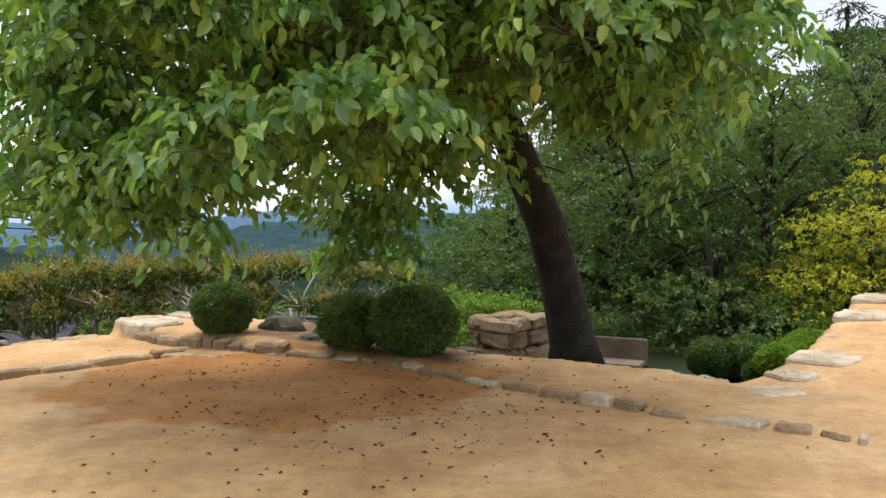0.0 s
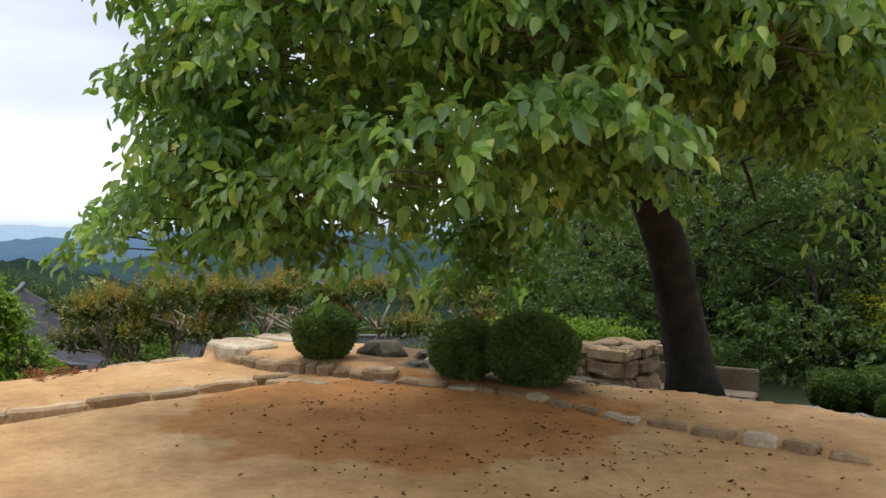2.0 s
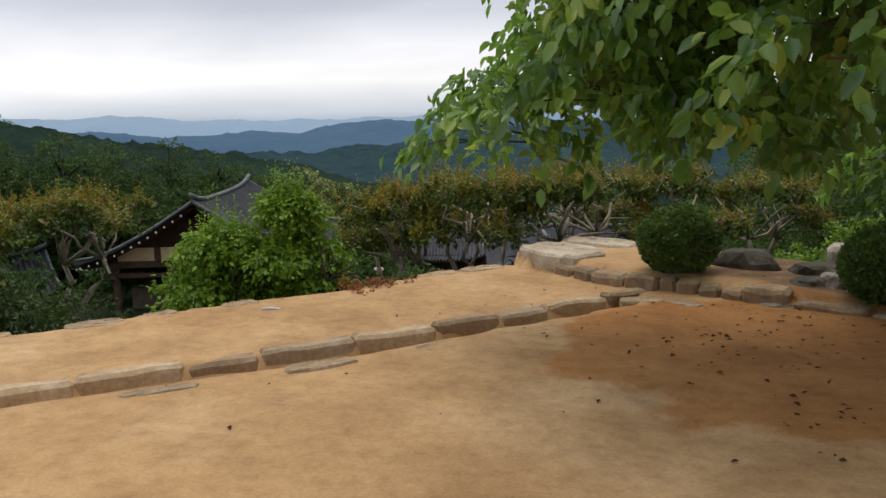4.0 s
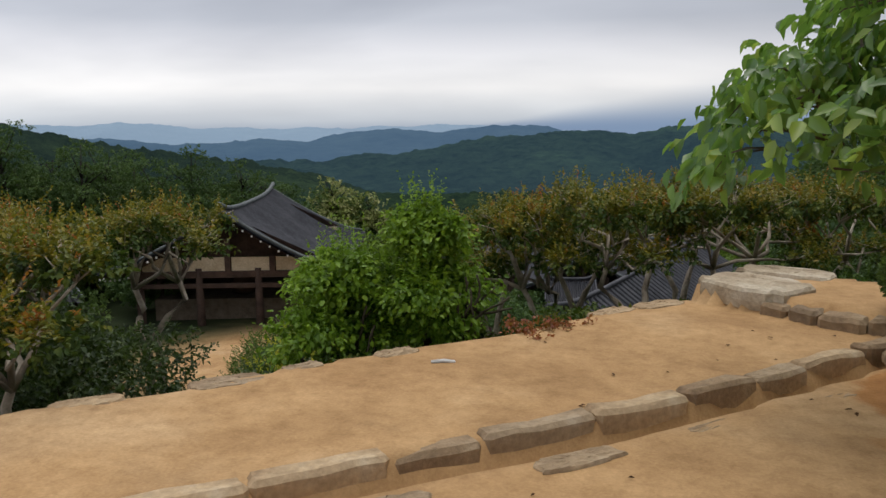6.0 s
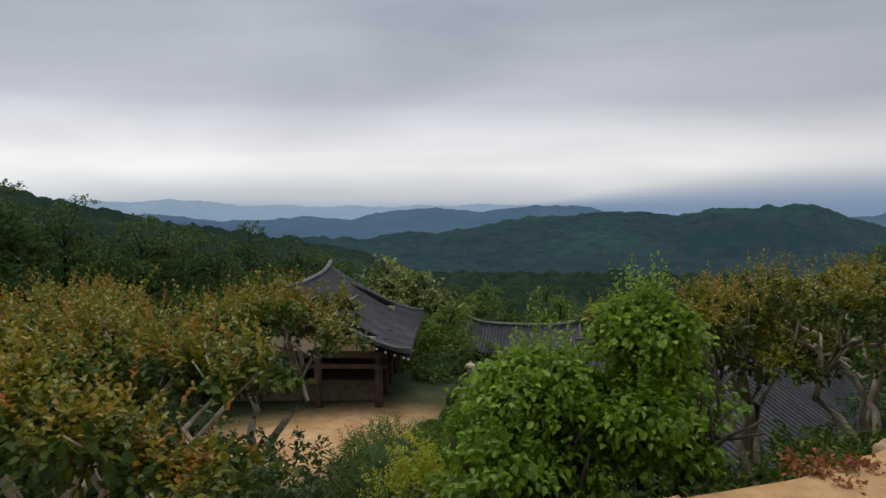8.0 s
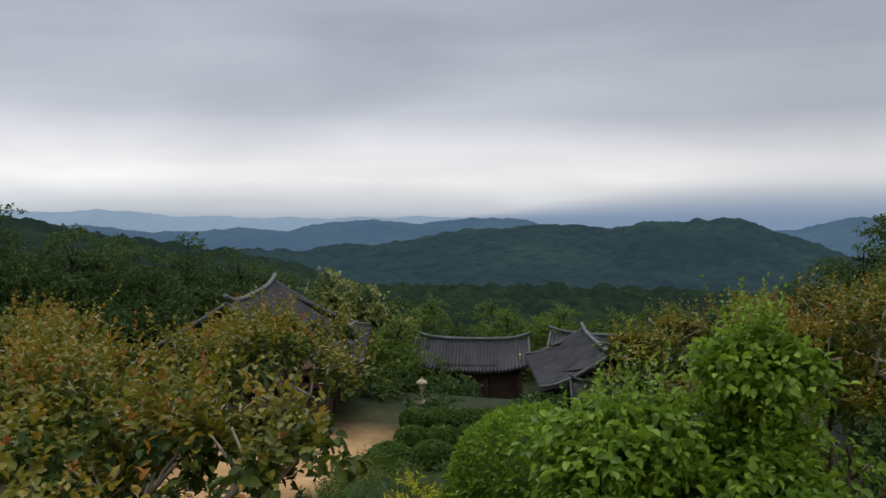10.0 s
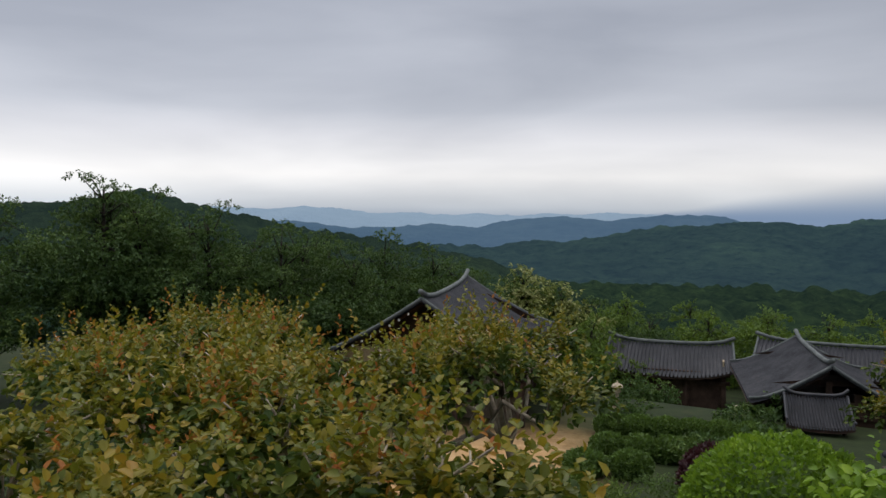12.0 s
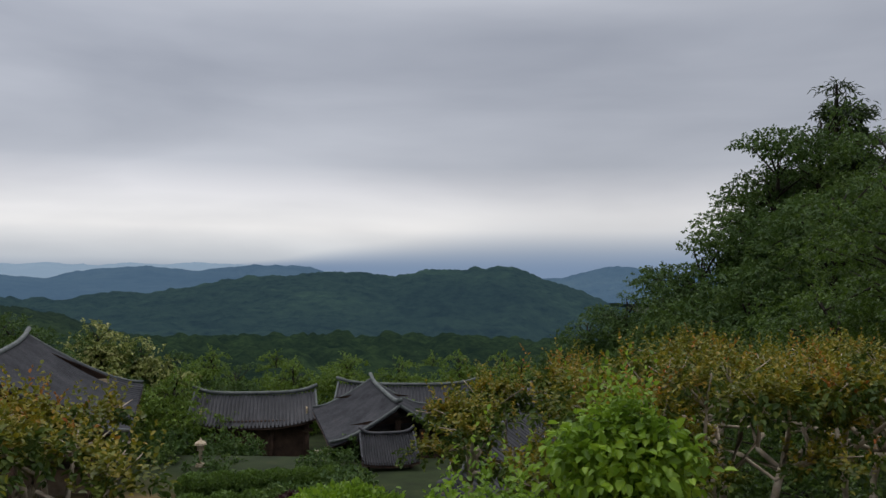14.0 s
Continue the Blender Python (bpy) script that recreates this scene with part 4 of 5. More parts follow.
# ---- roofs and halls ----
def roof(name, length, half, rise, overhang_curve, parent, rows, rafters=True, left=1.0):
    """A tiled gable roof along local y: ridge at z 0, eaves at -rise; sagging slopes, raised corners, tile ridges as geometry."""
    bm = bmesh.new()
    cols = 14

    def surf(u, v, s):
        # u along the ridge -1..1, v from the ridge 0 to the eave 1
        lift = overhang_curve * (abs(u) ** 3)
        z = -rise * (1 - (1 - v) ** 1.35) + lift * (0.5 + 0.9 * v)
        return Vector((s * half * (left if s < 0 else 1) * v * (1 + 0.04 * abs(u) ** 2), u * length / 2 * (1 + 0.03 * v), z))

    for s in (-1, 1):
        for j in range(rows):
            u0, u1 = -1 + 2 * j / rows, -1 + 2 * (j + 1) / rows
            um = (u0 + u1) / 2
            du = u1 - u0
            prof = [(u0, -0.05), (u0 + du * 0.26, -0.04), (u0 + du * 0.33, 0.06), (um, 0.11), (u1 - du * 0.33, 0.06), (u1 - du * 0.26, -0.04), (u1, -0.05)]
            grid = []
            for i in range(cols + 1):
                v = i / cols
                grid.append([bm.verts.new(surf(u, v, s) + Vector((0, 0, h))) for u, h in prof])
            for i in range(cols):
                for k in range(len(prof) - 1):
                    bm.faces.new((grid[i][k], grid[i][k + 1], grid[i + 1][k + 1], grid[i + 1][k]))
    part("tiles", bm, M_TILE, parent, "grey ribbed clay tiles")
    bm = bmesh.new()
    for s in (-1, 1):
        n = 12
        rows_v = [[bm.verts.new(surf(-1 + 2 * i / n, v, s) - Vector((0, 0, 0.16))) for i in range(n + 1)] for v in np.linspace(0.02, 1, 8)]
        for va, vb in zip(rows_v, rows_v[1:]):
            for i in range(n):
                bm.faces.new((va[i], va[i + 1], vb[i + 1], vb[i]))
    part("underside", bm, M_WOOD, parent, "dark timber eaves")
    bm = bmesh.new()
    n = 12
    tube(bm, [surf(-1.02 + 2.04 * i / n, 0, 1) + Vector((0, 0, 0.12 + 0.25 * abs(-1 + 2 * i / n) ** 6)) for i in range(n + 1)], [0.12 if overhang_curve > 0.16 else 0.07] * (n + 1), 8)
    part("ridge", bm, M_RIDGE if overhang_curve > 0.16 else M_TILE, parent, "ridge of stacked tiles", True)
    for e in (-1, 1):
        for s in (-1, 1):
            bm = bmesh.new()
            tube(bm, [surf(e * 0.985, v, s) + Vector((0, 0, 0.08 + 0.12 * v ** 6)) for v in np.linspace(0, 1, 9)], [0.075 if overhang_curve > 0.16 else 0.05] * 9, 7)
            part("verge_ridge", bm, M_RIDGE if overhang_curve > 0.16 else M_TILE, parent, "", True)
    if not rafters:
        return surf
    bm = bmesh.new()
    box(bm, -0.045, 0.045, -0.045, 0.045, -0.05, 0.05)
    bmesh.ops.bevel(bm, geom=bm.edges[:], offset=0.02, segments=1, affect="EDGES")
    first = part("rafter_end", bm, M_WHITE, parent, "white-painted rafter end")
    spots = [surf(-0.98 + 1.96 * j / 26, 0.985, s) for s in (-1, 1) for j in range(27)] + [surf(e * 0.99, v, s) for e in (-1, 1) for s in (-1, 1) for v in np.linspace(0.1, 0.95, 13)]
    for k, p in enumerate(spots):
        o = first if k == 0 else new("rafter_end", first.data)
        o.parent = parent
        o.location = p - Vector((0, 0, 0.23))
    return surf


def hall(name, ridge_near, ridge_far, half, rise, wall_h, label, rows, inset=1.3, walls="posts", left=1.0, curve=0.45, plaster=True, group="temple halls below the yard"):
    a, b = Vector(ridge_near), Vector(ridge_far)
    d = b - a
    d.z = 0
    mid = (a + b) / 2
    ob = empty(name, Matrix.Translation(mid) @ Matrix.Rotation(math.atan2(-d.x, d.y), 4, "Z"), label, "temple hall", group)
    roof(name, d.length, half, rise, curve, ob, rows, walls != "closed", left)
    w, L, top = half * min(1, left * 1.6) - inset, d.length / 2 - inset * 0.8, -rise + 0.45 * min(1, rise / 3)
    base = -rise - wall_h
    nx, ny = 3, max(3, int(d.length / 3))
    spots = [(-w + 2 * w * i / nx, y) for i in range(nx + 1) for y in (-L, L)] + [(x, -L + 2 * L * j / ny) for j in range(1, ny) for x in (-w, w)]
    for x, y in spots:
        bm = bmesh.new()
        tube(bm, [(x, y, base), (x, y, base + wall_h * 0.5), (x, y, top + (0.2 if rise > 2.5 else -0.15))], [0.19, 0.2, 0.16], 10)
        part("post", bm, M_WOOD, ob, "", True)
    for z0, z1, nm in ((top - 0.25, top + 0.05, "tie_beam"), (top - 0.75, top - 0.55, "lower_beam")):
        for x in (-w, w):
            bm = bmesh.new()
            box(bm, x - 0.13, x + 0.13, -L - 0.4, L + 0.4, z0, z1)
            part(nm, bm, M_WOOD, ob)
        for y in (-L, L):
            bm = bmesh.new()
            box(bm, -w - 0.4, w + 0.4, y - 0.14, y + 0.14, z0 + 0.01, z1 + 0.01)
            part(nm, bm, M_WOOD, ob)
    for y in (-L, L):
        bm = bmesh.new()
        f = bm.faces.new([bm.verts.new(p) for p in ((-w, y, top + 0.75), (w, y, top + 0.75), (w * 0.3, y, -0.6), (-w * 0.3, y, -0.6))])
        bmesh.ops.solidify(bm, geom=[f], thickness=0.12)
        part("gable_board", bm, M_WOOD, ob, "dark timber gable")
        for k in range(4 if plaster else 0):
            bm = bmesh.new()
            x0 = -w + 2 * w * k / 4
            box(bm, x0 + 0.16, x0 + w / 2 - 0.16, y - 0.05, y + 0.05, top + 0.07, top + 0.72)
            part("plaster_panel", bm, M_PLASTER, ob, "cream plaster panel")
        for x in (-w * 0.5, 0, w * 0.5):
            bm = bmesh.new()
            box(bm, x - 0.13, x + 0.13, y - 0.16, y + 0.16, top + 0.06, max(top + 0.2, min(top + (1.0 if x else 1.6), -0.62 * rise if x else -0.25 * rise - 0.2)))
            part("strut", bm, M_WOOD, ob)
    bm = bmesh.new()
    box(bm, -w - 0.9, w + 0.9, -L - 0.9, L + 0.9, base - 0.5, base)
    bmesh.ops.bevel(bm, geom=bm.edges[:], offset=0.04, segments=1, affect="EDGES")
    part("stone_base", bm, M_STONE, ob, "granite plinth")
    bm = bmesh.new()
    t = 0.1
    if walls == "closed":
        box(bm, -w, w, -L, L, base, top - 0.2)
        part("wall", bm, M_WOOD, ob, "dark timber walls")
    else:
        box(bm, -w * 0.96, w * 0.96, -L * 0.75, L * 0.96, base, base + wall_h * 0.62)
        part("railing_wall", bm, M_BENCH, ob, "grey weathered board wall")
    return ob


hall("bell_pavilion", (-26.1, 33.8, -2.35), (-31.1, 46.5, -2.3), 5.5, 3.2, 3.0, "timber bell pavilion with a curved grey tiled roof", 44)
hall("tiled_hall", (-26.0, 57.0, -6.8), (-18.3, 58.8, -6.8), 2.8, 1.6, 3.0, "low hall with a ribbed grey tiled roof", 34, 0.8, "closed")
hall("tiled_hall", (-17.8, 64.0, -7.0), (-7.5, 65.0, -7.0), 2.9, 1.6, 3.0, "low hall with a ribbed grey tiled roof", 40, 0.8, "closed")
hall("gate_pavilion", (-11.3, 45.3, -5.35), (-14.1, 54.8, -5.35), 3.4, 1.9, 2.2, "timber pavilion with a curved grey tiled roof", 40, 0.9, "closed", 1.0, 0.17, False)
porch = empty("porch_roof", pose(-11.8, 43.7, -6.35, 0, 0, -76), "small tiled skirt roof across the pavilion's gable end", "roof", "temple halls below the yard")
roof("porch_roof", 2.6, 1.8, 0.95, 0.12, porch, 22, False)
for px, py in ((-1.2, -1.0), (-1.2, 1.0), (1.2, -1.0), (1.2, 1.0)):
    bm = bmesh.new()
    tube(bm, [(px, py, -3.6), (px, py, -2.2), (px, py, -0.75)], [0.1, 0.1, 0.09], 8)
    part("post", bm, M_WOOD, porch, "", True)
hall("near_hall", (-8.2, 21.5, -3.1), (-5.4, 36.5, -3.1), 5.6, 3.0, 2.0, "hall under the terrace with a dark ribbed tiled roof", 46, 0.7, "closed", 0.3, 0.15)
hall("small_hall", (-43.0, 28.5, -5.4), (-37.5, 36.0, -5.4), 3.4, 2.0, 2.0, "small hall with a grey tiled roof among trees", 34, 0.8, "closed")


def temple_bell(x, y, z):
    ob = empty("temple_bell", pose(x, y, z), "large dark bronze bell hanging in the pavilion", "bell")
    bm = bmesh.new()
    tube(bm, [(0, 0, 0), (0, 0, 0.5), (0, 0, 1.1), (0, 0, 1.3)], [0.62, 0.6, 0.5, 0.3], 18)
    part("body", bm, M_WOOD, ob, "", True)
    bm = bmesh.new()
    tube(bm, [(0, 0, 1.28), (0, 0.12, 1.45), (0, 0, 1.6)], [0.06, 0.06, 0.05], 6)
    part("hook", bm, M_WOOD, ob, "", True)


temple_bell(-27.5, 37.5, -6.6)


# ---- woods ----
def far_tree(name, height, spread, seed, mat, label, n=1500, leaf=0.4, layers=9, low=0.2, conic=False, trunk=0.16, flat=0.5, per=6, wide_leaf=0.55):
    """A tree seen from afar: trunk, limbs and tiers of leaf sprays with gaps."""
    rng = np.random.default_rng(seed)
    ob = empty(name, pose(0, 0, 0), label, "tree", "trees of the hillside woods")
    bm = bmesh.new()
    tube(bm, [(0, 0, -1.0), (0.1, 0, height * 0.3), (-0.1, 0.1, height * 0.65), (0, 0, height * 0.93)], [trunk * 1.3, trunk, trunk * 0.7, trunk * 0.2], 7)
    B = []
    for k in range(layers):
        t = (k + 0.5) / layers
        zz = height * (low + (0.95 - low) * t)
        wide = spread * ((1.05 - t) if conic else math.sin(math.pi * (0.22 + 0.7 * t)))
        for j in range(3 + (not conic) * 2):
            a = rng.random() * math.tau
            r = wide * (0.35 + 0.6 * rng.random())
            p = (math.cos(a) * r, math.sin(a) * r, zz + height * 0.05 * rng.normal())
            tube(bm, [(0, 0, zz - height * 0.08), (p[0] * 0.5, p[1] * 0.5, zz), p], [trunk * 0.3, trunk * 0.2, 0.02], 4)
            q = wide * (0.30 + 0.2 * rng.random()) + 0.15
            B.append((*p, q, q, q * flat))
    part("trunk", bm, M_BARK, ob, "", True)
    roots, out = crown_points(rng, B, n, 0.3)
    out[:, 2] = np.where(out[:, 2] < -0.2, -out[:, 2] * 0.6, out[:, 2])
    roots[:, 2] += 0.25 * np.abs(out[:, 2]) * leaf
    pos, axis, nrm = twig_leaves(rng, roots, out, per, leaf * per * 0.22, 0.25, 0.6)
    s = 0.5 + 0.7 * rng.random(len(pos))
    leaf_mesh("crown", pos, axis, nrm, leaf * s, leaf * wide_leaf * s, mat, ob)
    return ob


def put(proto, spots):
    """The first spot takes the tree itself, the others copies."""
    for k, (x, y, top, h, turn) in enumerate(spots):
        m = pose(x, y, top - h, 0, 0, turn)
        if k == 0:
            proto.matrix_basis = m
        else:
            copy_thing(proto, m)


put(far_tree("maple_tree", 7.5, 3.2, 41, M_MAPLE, "green maple with layered sprays of fine leaves", 5600, 0.088, 12, 0.08, False, 0.13, 0.26, 9),
    [(2.6, 15.5, 4.6, 7.5, 0), (5.2, 15.0, 4.2, 7.5, 70), (0.6, 17.0, 2.4, 7.5, 140), (3.9, 19.5, 5.6, 7.5, 200), (7.6, 17.0, 4.9, 7.5, 250), (1.4, 22.0, 3.6, 7.5, 310), (3.2, 23.5, 5.0, 7.5, 30), (6.0, 22.5, 6.5, 7.5, 100),
     (9.5, 21.0, 6.0, 7.5, 170), (1.0, 13.6, 0.6, 7.5, 15), (3.6, 12.9, 1.6, 7.5, 220), (-0.4, 21.5, 1.4, 7.5, 290), (10.5, 15.5, 4.4, 7.5, 330)])
put(far_tree("broadleaf_tree", 9.0, 3.6, 42, M_WOODLAND, "dark green broadleaf tree on the wooded slope", 4200, 0.19, 10, 0.1),
    [(-1.0, 30.0, -0.8, 9, 0), (1.2, 31.5, 1.6, 9, 60), (3.6, 31.0, 4.6, 9, 120), (6.5, 33.0, 6.8, 9, 180), (9.5, 30.0, 7.0, 9, 240), (4.5, 38.0, 7.0, 9, 300), (1.5, 38.0, 2.8, 9, 20), (6.2, 38.0, 8.3, 9, 70), (13.0, 26.0, 8.0, 9, 80), (0.2, 62.0, -1.4, 9, 130), (2.6, 60.0, 0.2, 9, 40), (5.2, 61.0, 1.6, 9, 215), (0.6, 26.5, 0.4, 9, 33),
     (-45.0, 32.0, 3.6, 9, 10), (-43.0, 36.0, 1.6, 9, 75), (-42.0, 40.0, 0.6, 9, 140), (-40.5, 45.0, -0.2, 9, 205), (-38.5, 50.0, -1.2, 9, 260), (-37.0, 55.0, -1.6, 9, 325), (-47.0, 27.0, 2.6, 9, 50), (-44.0, 48.0, 0.4, 9, 115),
     (-37.5, 43.0, -2.4, 9, 180), (-34.5, 52.5, -2.4, 9, 240), (-33.0, 58.0, -2.9, 9, 300), (-50.0, 38.0, 2.8, 9, 15), (-29.5, 62.0, -4.4, 9, 95), (-26.0, 66.0, -5.8, 9, 160), (-40.0, 33.0, -1.6, 9, 285)])
put(far_tree("broadleaf_tree", 8.0, 3.4, 43, M_FRESH, "fresh green broadleaf tree in the valley", 2200, 0.26, 9, 0.1),
    [(-22.0, 68.0, -5.5, 8, 0), (-18.0, 70.0, -5.3, 8, 60), (-14.0, 72.0, -5.7, 8, 120), (-9.0, 72.0, -5.1, 8, 180), (-4.0, 70.0, -5.3, 8, 240), (1.0, 68.0, -4.7, 8, 300), (-26.5, 55.0, -4.7, 8, 30), (-12.0, 56.0, -6.6, 8, 90),
     (-3.5, 55.0, -5.3, 8, 150), (0.5, 48.0, -3.3, 8, 210), (-1.5, 42.0, -2.3, 8, 270), (-4.5, 44.0, -4.1, 8, 330), (-30.0, 72.0, -5.1, 8, 45), (-20.0, 80.0, -6.3, 8, 75), (-12.0, 84.0, -6.5, 8, 15), (-5.0, 80.0, -5.9, 8, 200), (3.0, 78.0, -5.5, 8, 130), (-27.0, 82.0, -6.3, 8, 260)])
put(far_tree("broadleaf_tree", 9.0, 3.4, 47, M_WOODLAND, "mid green broadleaf tree beyond the myrtles", 4400, 0.18, 11, 0.1),
    [(-38.5, 38.5, 0.6, 9, 0), (-39.5, 41.5, 0.3, 9, 60), (-36.5, 42.5, -0.6, 9, 120), (-37.5, 47.0, 0.1, 9, 180), (-40.5, 35.0, 1.6, 9, 240), (-43.5, 33.0, 2.4, 9, 300), (-36.0, 50.5, -0.9, 9, 20)])
put(far_tree("pine_tree", 12.0, 2.6, 44, M_PINE, "tall dark pine with tiered branches", 2600, 0.36, 14, 0.25, True, 0.2, 0.25, 7, 0.2),
    [(8.6, 42.0, 11.0, 12, 0), (9.8, 42.5, 10.0, 12, 70), (7.2, 44.0, 7.4, 12, 140), (5.6, 44.0, 6.2, 12, 210), (11.8, 41.0, 9.0, 12, 280), (14.0, 33.0, 10.5, 12, 350), (17.0, 34.0, 11.5, 12, 40), (-46.5, 33.5, 2.9, 12, 100)])
put(far_tree("blossoming_tree", 6.5, 3.0, 45, M_BLOSSOM, "yellow-green tree with cream blossom beyond the pavilion", 1500, 0.34, 8, 0.1), [(-33.2, 58.5, -2.3, 6.5, 0), (-31.0, 60.5, -3.6, 6.5, 100)])
put(far_tree("lime_maple", 3.4, 1.9, 46, M_LIME, "yellow-green maple with layered sprays of small leaves", 3000, 0.062, 8, 0.15, False, 0.06, 0.22, 8), [(6.1, 12.9, 2.2, 3.4, 0), (7.4, 12.2, 2.7, 3.4, 120)])


# ---- shrubs on the slope ----
def shrub(r, h, seed, mat, label, n=5200, leaf=0.05, name="shrub"):
    rng = np.random.default_rng(seed)
    ob = empty(name, pose(0, 0, 0), label, "shrub", "shrubs on the slope under the terrace")
    B = [(r * 0.55 * rng.normal(), r * 0.55 * rng.normal(), h * (0.25 + 0.5 * rng.random()), r * 0.5, r * 0.5, h * 0.25) for k in range(9)]
    roots, out = crown_points(rng, B, n // 8, 0.3)
    pos, axis, nrm = twig_leaves(rng, roots, out, 8, 0.16, -0.1, 0.6)
    s = 0.65 + 0.7 * rng.random(len(pos))
    leaf_mesh("foliage", pos, axis, nrm, leaf * s, leaf * 0.55 * s, mat, ob)
    bm = bmesh.new()
    for k in range(6):
        limbs(rng, bm, (0, 0, -0.15), (rng.normal() * 0.6, rng.normal() * 0.6, 1), h * 0.27, 0.012, 1, 0.5, 0.1, None, 4)
    part("branches", bm, M_TWIG, ob)["kind"] = "stuff"
    return ob


def scatter(proto, spots):
    for k, (x, y, dz, turn) in enumerate(spots):
        m = pose(x, y, gz(x, y) + dz, 0, 0, turn)
        if k == 0:
            proto.matrix_basis = m
        else:
            copy_thing(proto, m)


scatter(shrub(0.75, 1.1, 51, M_UNDER, "dark green loose shrub on the slope", 4600, 0.058),
        [(-8.6, 8.5, -0.3, 135), (-9.0, 9.3, 0, 255), (-9.3, 8.4, -0.1, 45), (-9.9, 7.4, 0.1, 145), (-9.6, 6.9, -0.1, 50), (-10.4, 7.8, -0.1, 100), (-10.9, 8.9, 0, 150), (-11.8, 6.2, 0, 250), (-12.2, 8.4, 0, 300), (-12.9, 10.0, 0.1, 70), (-13.6, 8.6, 0.4, 120),
         (-14.8, 10.4, 0.4, 220), (-16.5, 11.5, 0.6, 320), (-18.6, 12.6, 0.8, 90), (-19.5, 15.6, 0.6, 140), (-21.5, 15.0, 0.9, 190), (-22.5, 18.0, 0.6, 240),
         (-7.6, 9.3, -0.2, 10), (-3.6, 12.4, -0.2, 260), (-2.4, 12.6, -0.2, 310), (-8.3, 9.0, -0.3, 35)])
scatter(shrub(0.8, 1.2, 57, M_UNDER, "dark leafy undergrowth beneath the myrtle trees", 5200, 0.058),
        [(x, y, top - 1.1 - gz(x, y), 40 * k) for k, (x, y, top) in enumerate([(-8.5, 8.0, -0.75), (-9.3, 8.9, -0.8), (-9.7, 8.1, 0.1), (-7.7, 8.1, -0.55), (-10.2, 9.2, -0.3), (-9.9, 7.0, 0.25), (-10.6, 7.0, 0.3), (-11.2, 8.0, 0.2), (-11.9, 9.4, 0.0), (-8.4, 8.9, -0.8), (-13.3, 10.6, -0.1), (-12.4, 7.2, 0.3)])])
scatter(shrub(0.65, 0.95, 52, M_BOX, "mid green dense shrub", 3800, 0.056),
        [(-8.6, 7.4, -0.55, 0), (-7.75, 8.0, -0.55, 60), (-7.9, 10.0, -0.3, 120), (-8.6, 11.6, 0, 180), (-7.2, 12.2, 0, 240), (-6.3, 13.4, 0, 300), (-9.8, 12.4, -0.1, 40), (-10.2, 15.0, 0, 100), (-8.2, 14.4, 0.2, 160), 
         (-11.0, 18.4, 0.2, 340), (-9.4, 17.6, 0.3, 20), (-12.6, 21.0, 0.2, 80), (-11.4, 23.2, 0.4, 200), (-13.2, 26.6, 0.3, 260), (-10.2, 27.6, 0.4, 320)])
scatter(shrub(0.6, 0.8, 53, M_SPRING, "light green leafy shrub", 5200, 0.055), [(-1.9, 11.7, 0.05, 0), (-0.7, 11.4, 0.1, 70), (0.2, 11.9, 0.2, 140), (-2.9, 11.9, -0.2, 210), (-1.2, 12.4, 0.1, 280), (-7.4, 8.5, -0.75, 20), (-8.2, 12.9, 0, 90), (-7.4, 14.6, 0, 160)])
scatter(shrub(0.5, 0.35, 54, M_MYRTLE, "low creeping ground cover at the terrace edge", 2400, 0.06, "ground_cover"),
        [(-6.95, 8.1, -0.2, 0), (-6.55, 8.55, -0.2, 60), (-6.2, 8.85, -0.2, 120), (-5.7, 9.45, -0.15, 180), (-7.3, 7.6, -0.25, 240), (-4.75, 10.9, -0.15, 300), (-5.3, 10.1, -0.15, 30), (-6.1, 8.7, -0.24, 75), (-6.85, 7.95, -0.24, 200)])
scatter(shrub(0.09, 0.05, 55, leaf_material("red_fallen_leaf", [(0.0, (0.16, 0.03, 0.012)), (1.0, (0.34, 0.09, 0.03))]), "patch of red and orange leaves on the edge", 260, 0.042, "red_leaf_patch"), [(-5.72, 8.88, -0.02, 0), (-5.54, 9.06, -0.02, 90)])

scatter(shrub(1.5, 1.9, 56, M_WOODLAND, "dark green shrub between the halls", 3200, 0.17),
        [(-20.5, 47.0, -0.9, 0), (-17.0, 50.0, -1.5, 50), (-22.5, 51.0, -1.6, 100), (-14.5, 52.0, -0.8, 150), (-18.5, 53.5, -1.8, 200), (-14.0, 41.0, -0.9, 250), (-19.5, 42.0, -1.3, 20), (-13.8, 45.0, -0.8, 170),
         (-23.0, 44.5, -0.6, 220), (-8.0, 52.0, 0.3, 270), (-5.0, 49.0, 0.4, 320), (-3.0, 38.0, 0.6, 40), (-1.5, 34.0, 0.6, 90), (-12.5, 33.0, 0, 140), (-25.0, 52.0, -1.5, 190), (-35.0, 32.0, 0.5, 240), (-33.0, 36.0, 0.3, 290), (-31.0, 28.0, 0.3, 340), (-34.5, 24.0, 0.6, 15)])

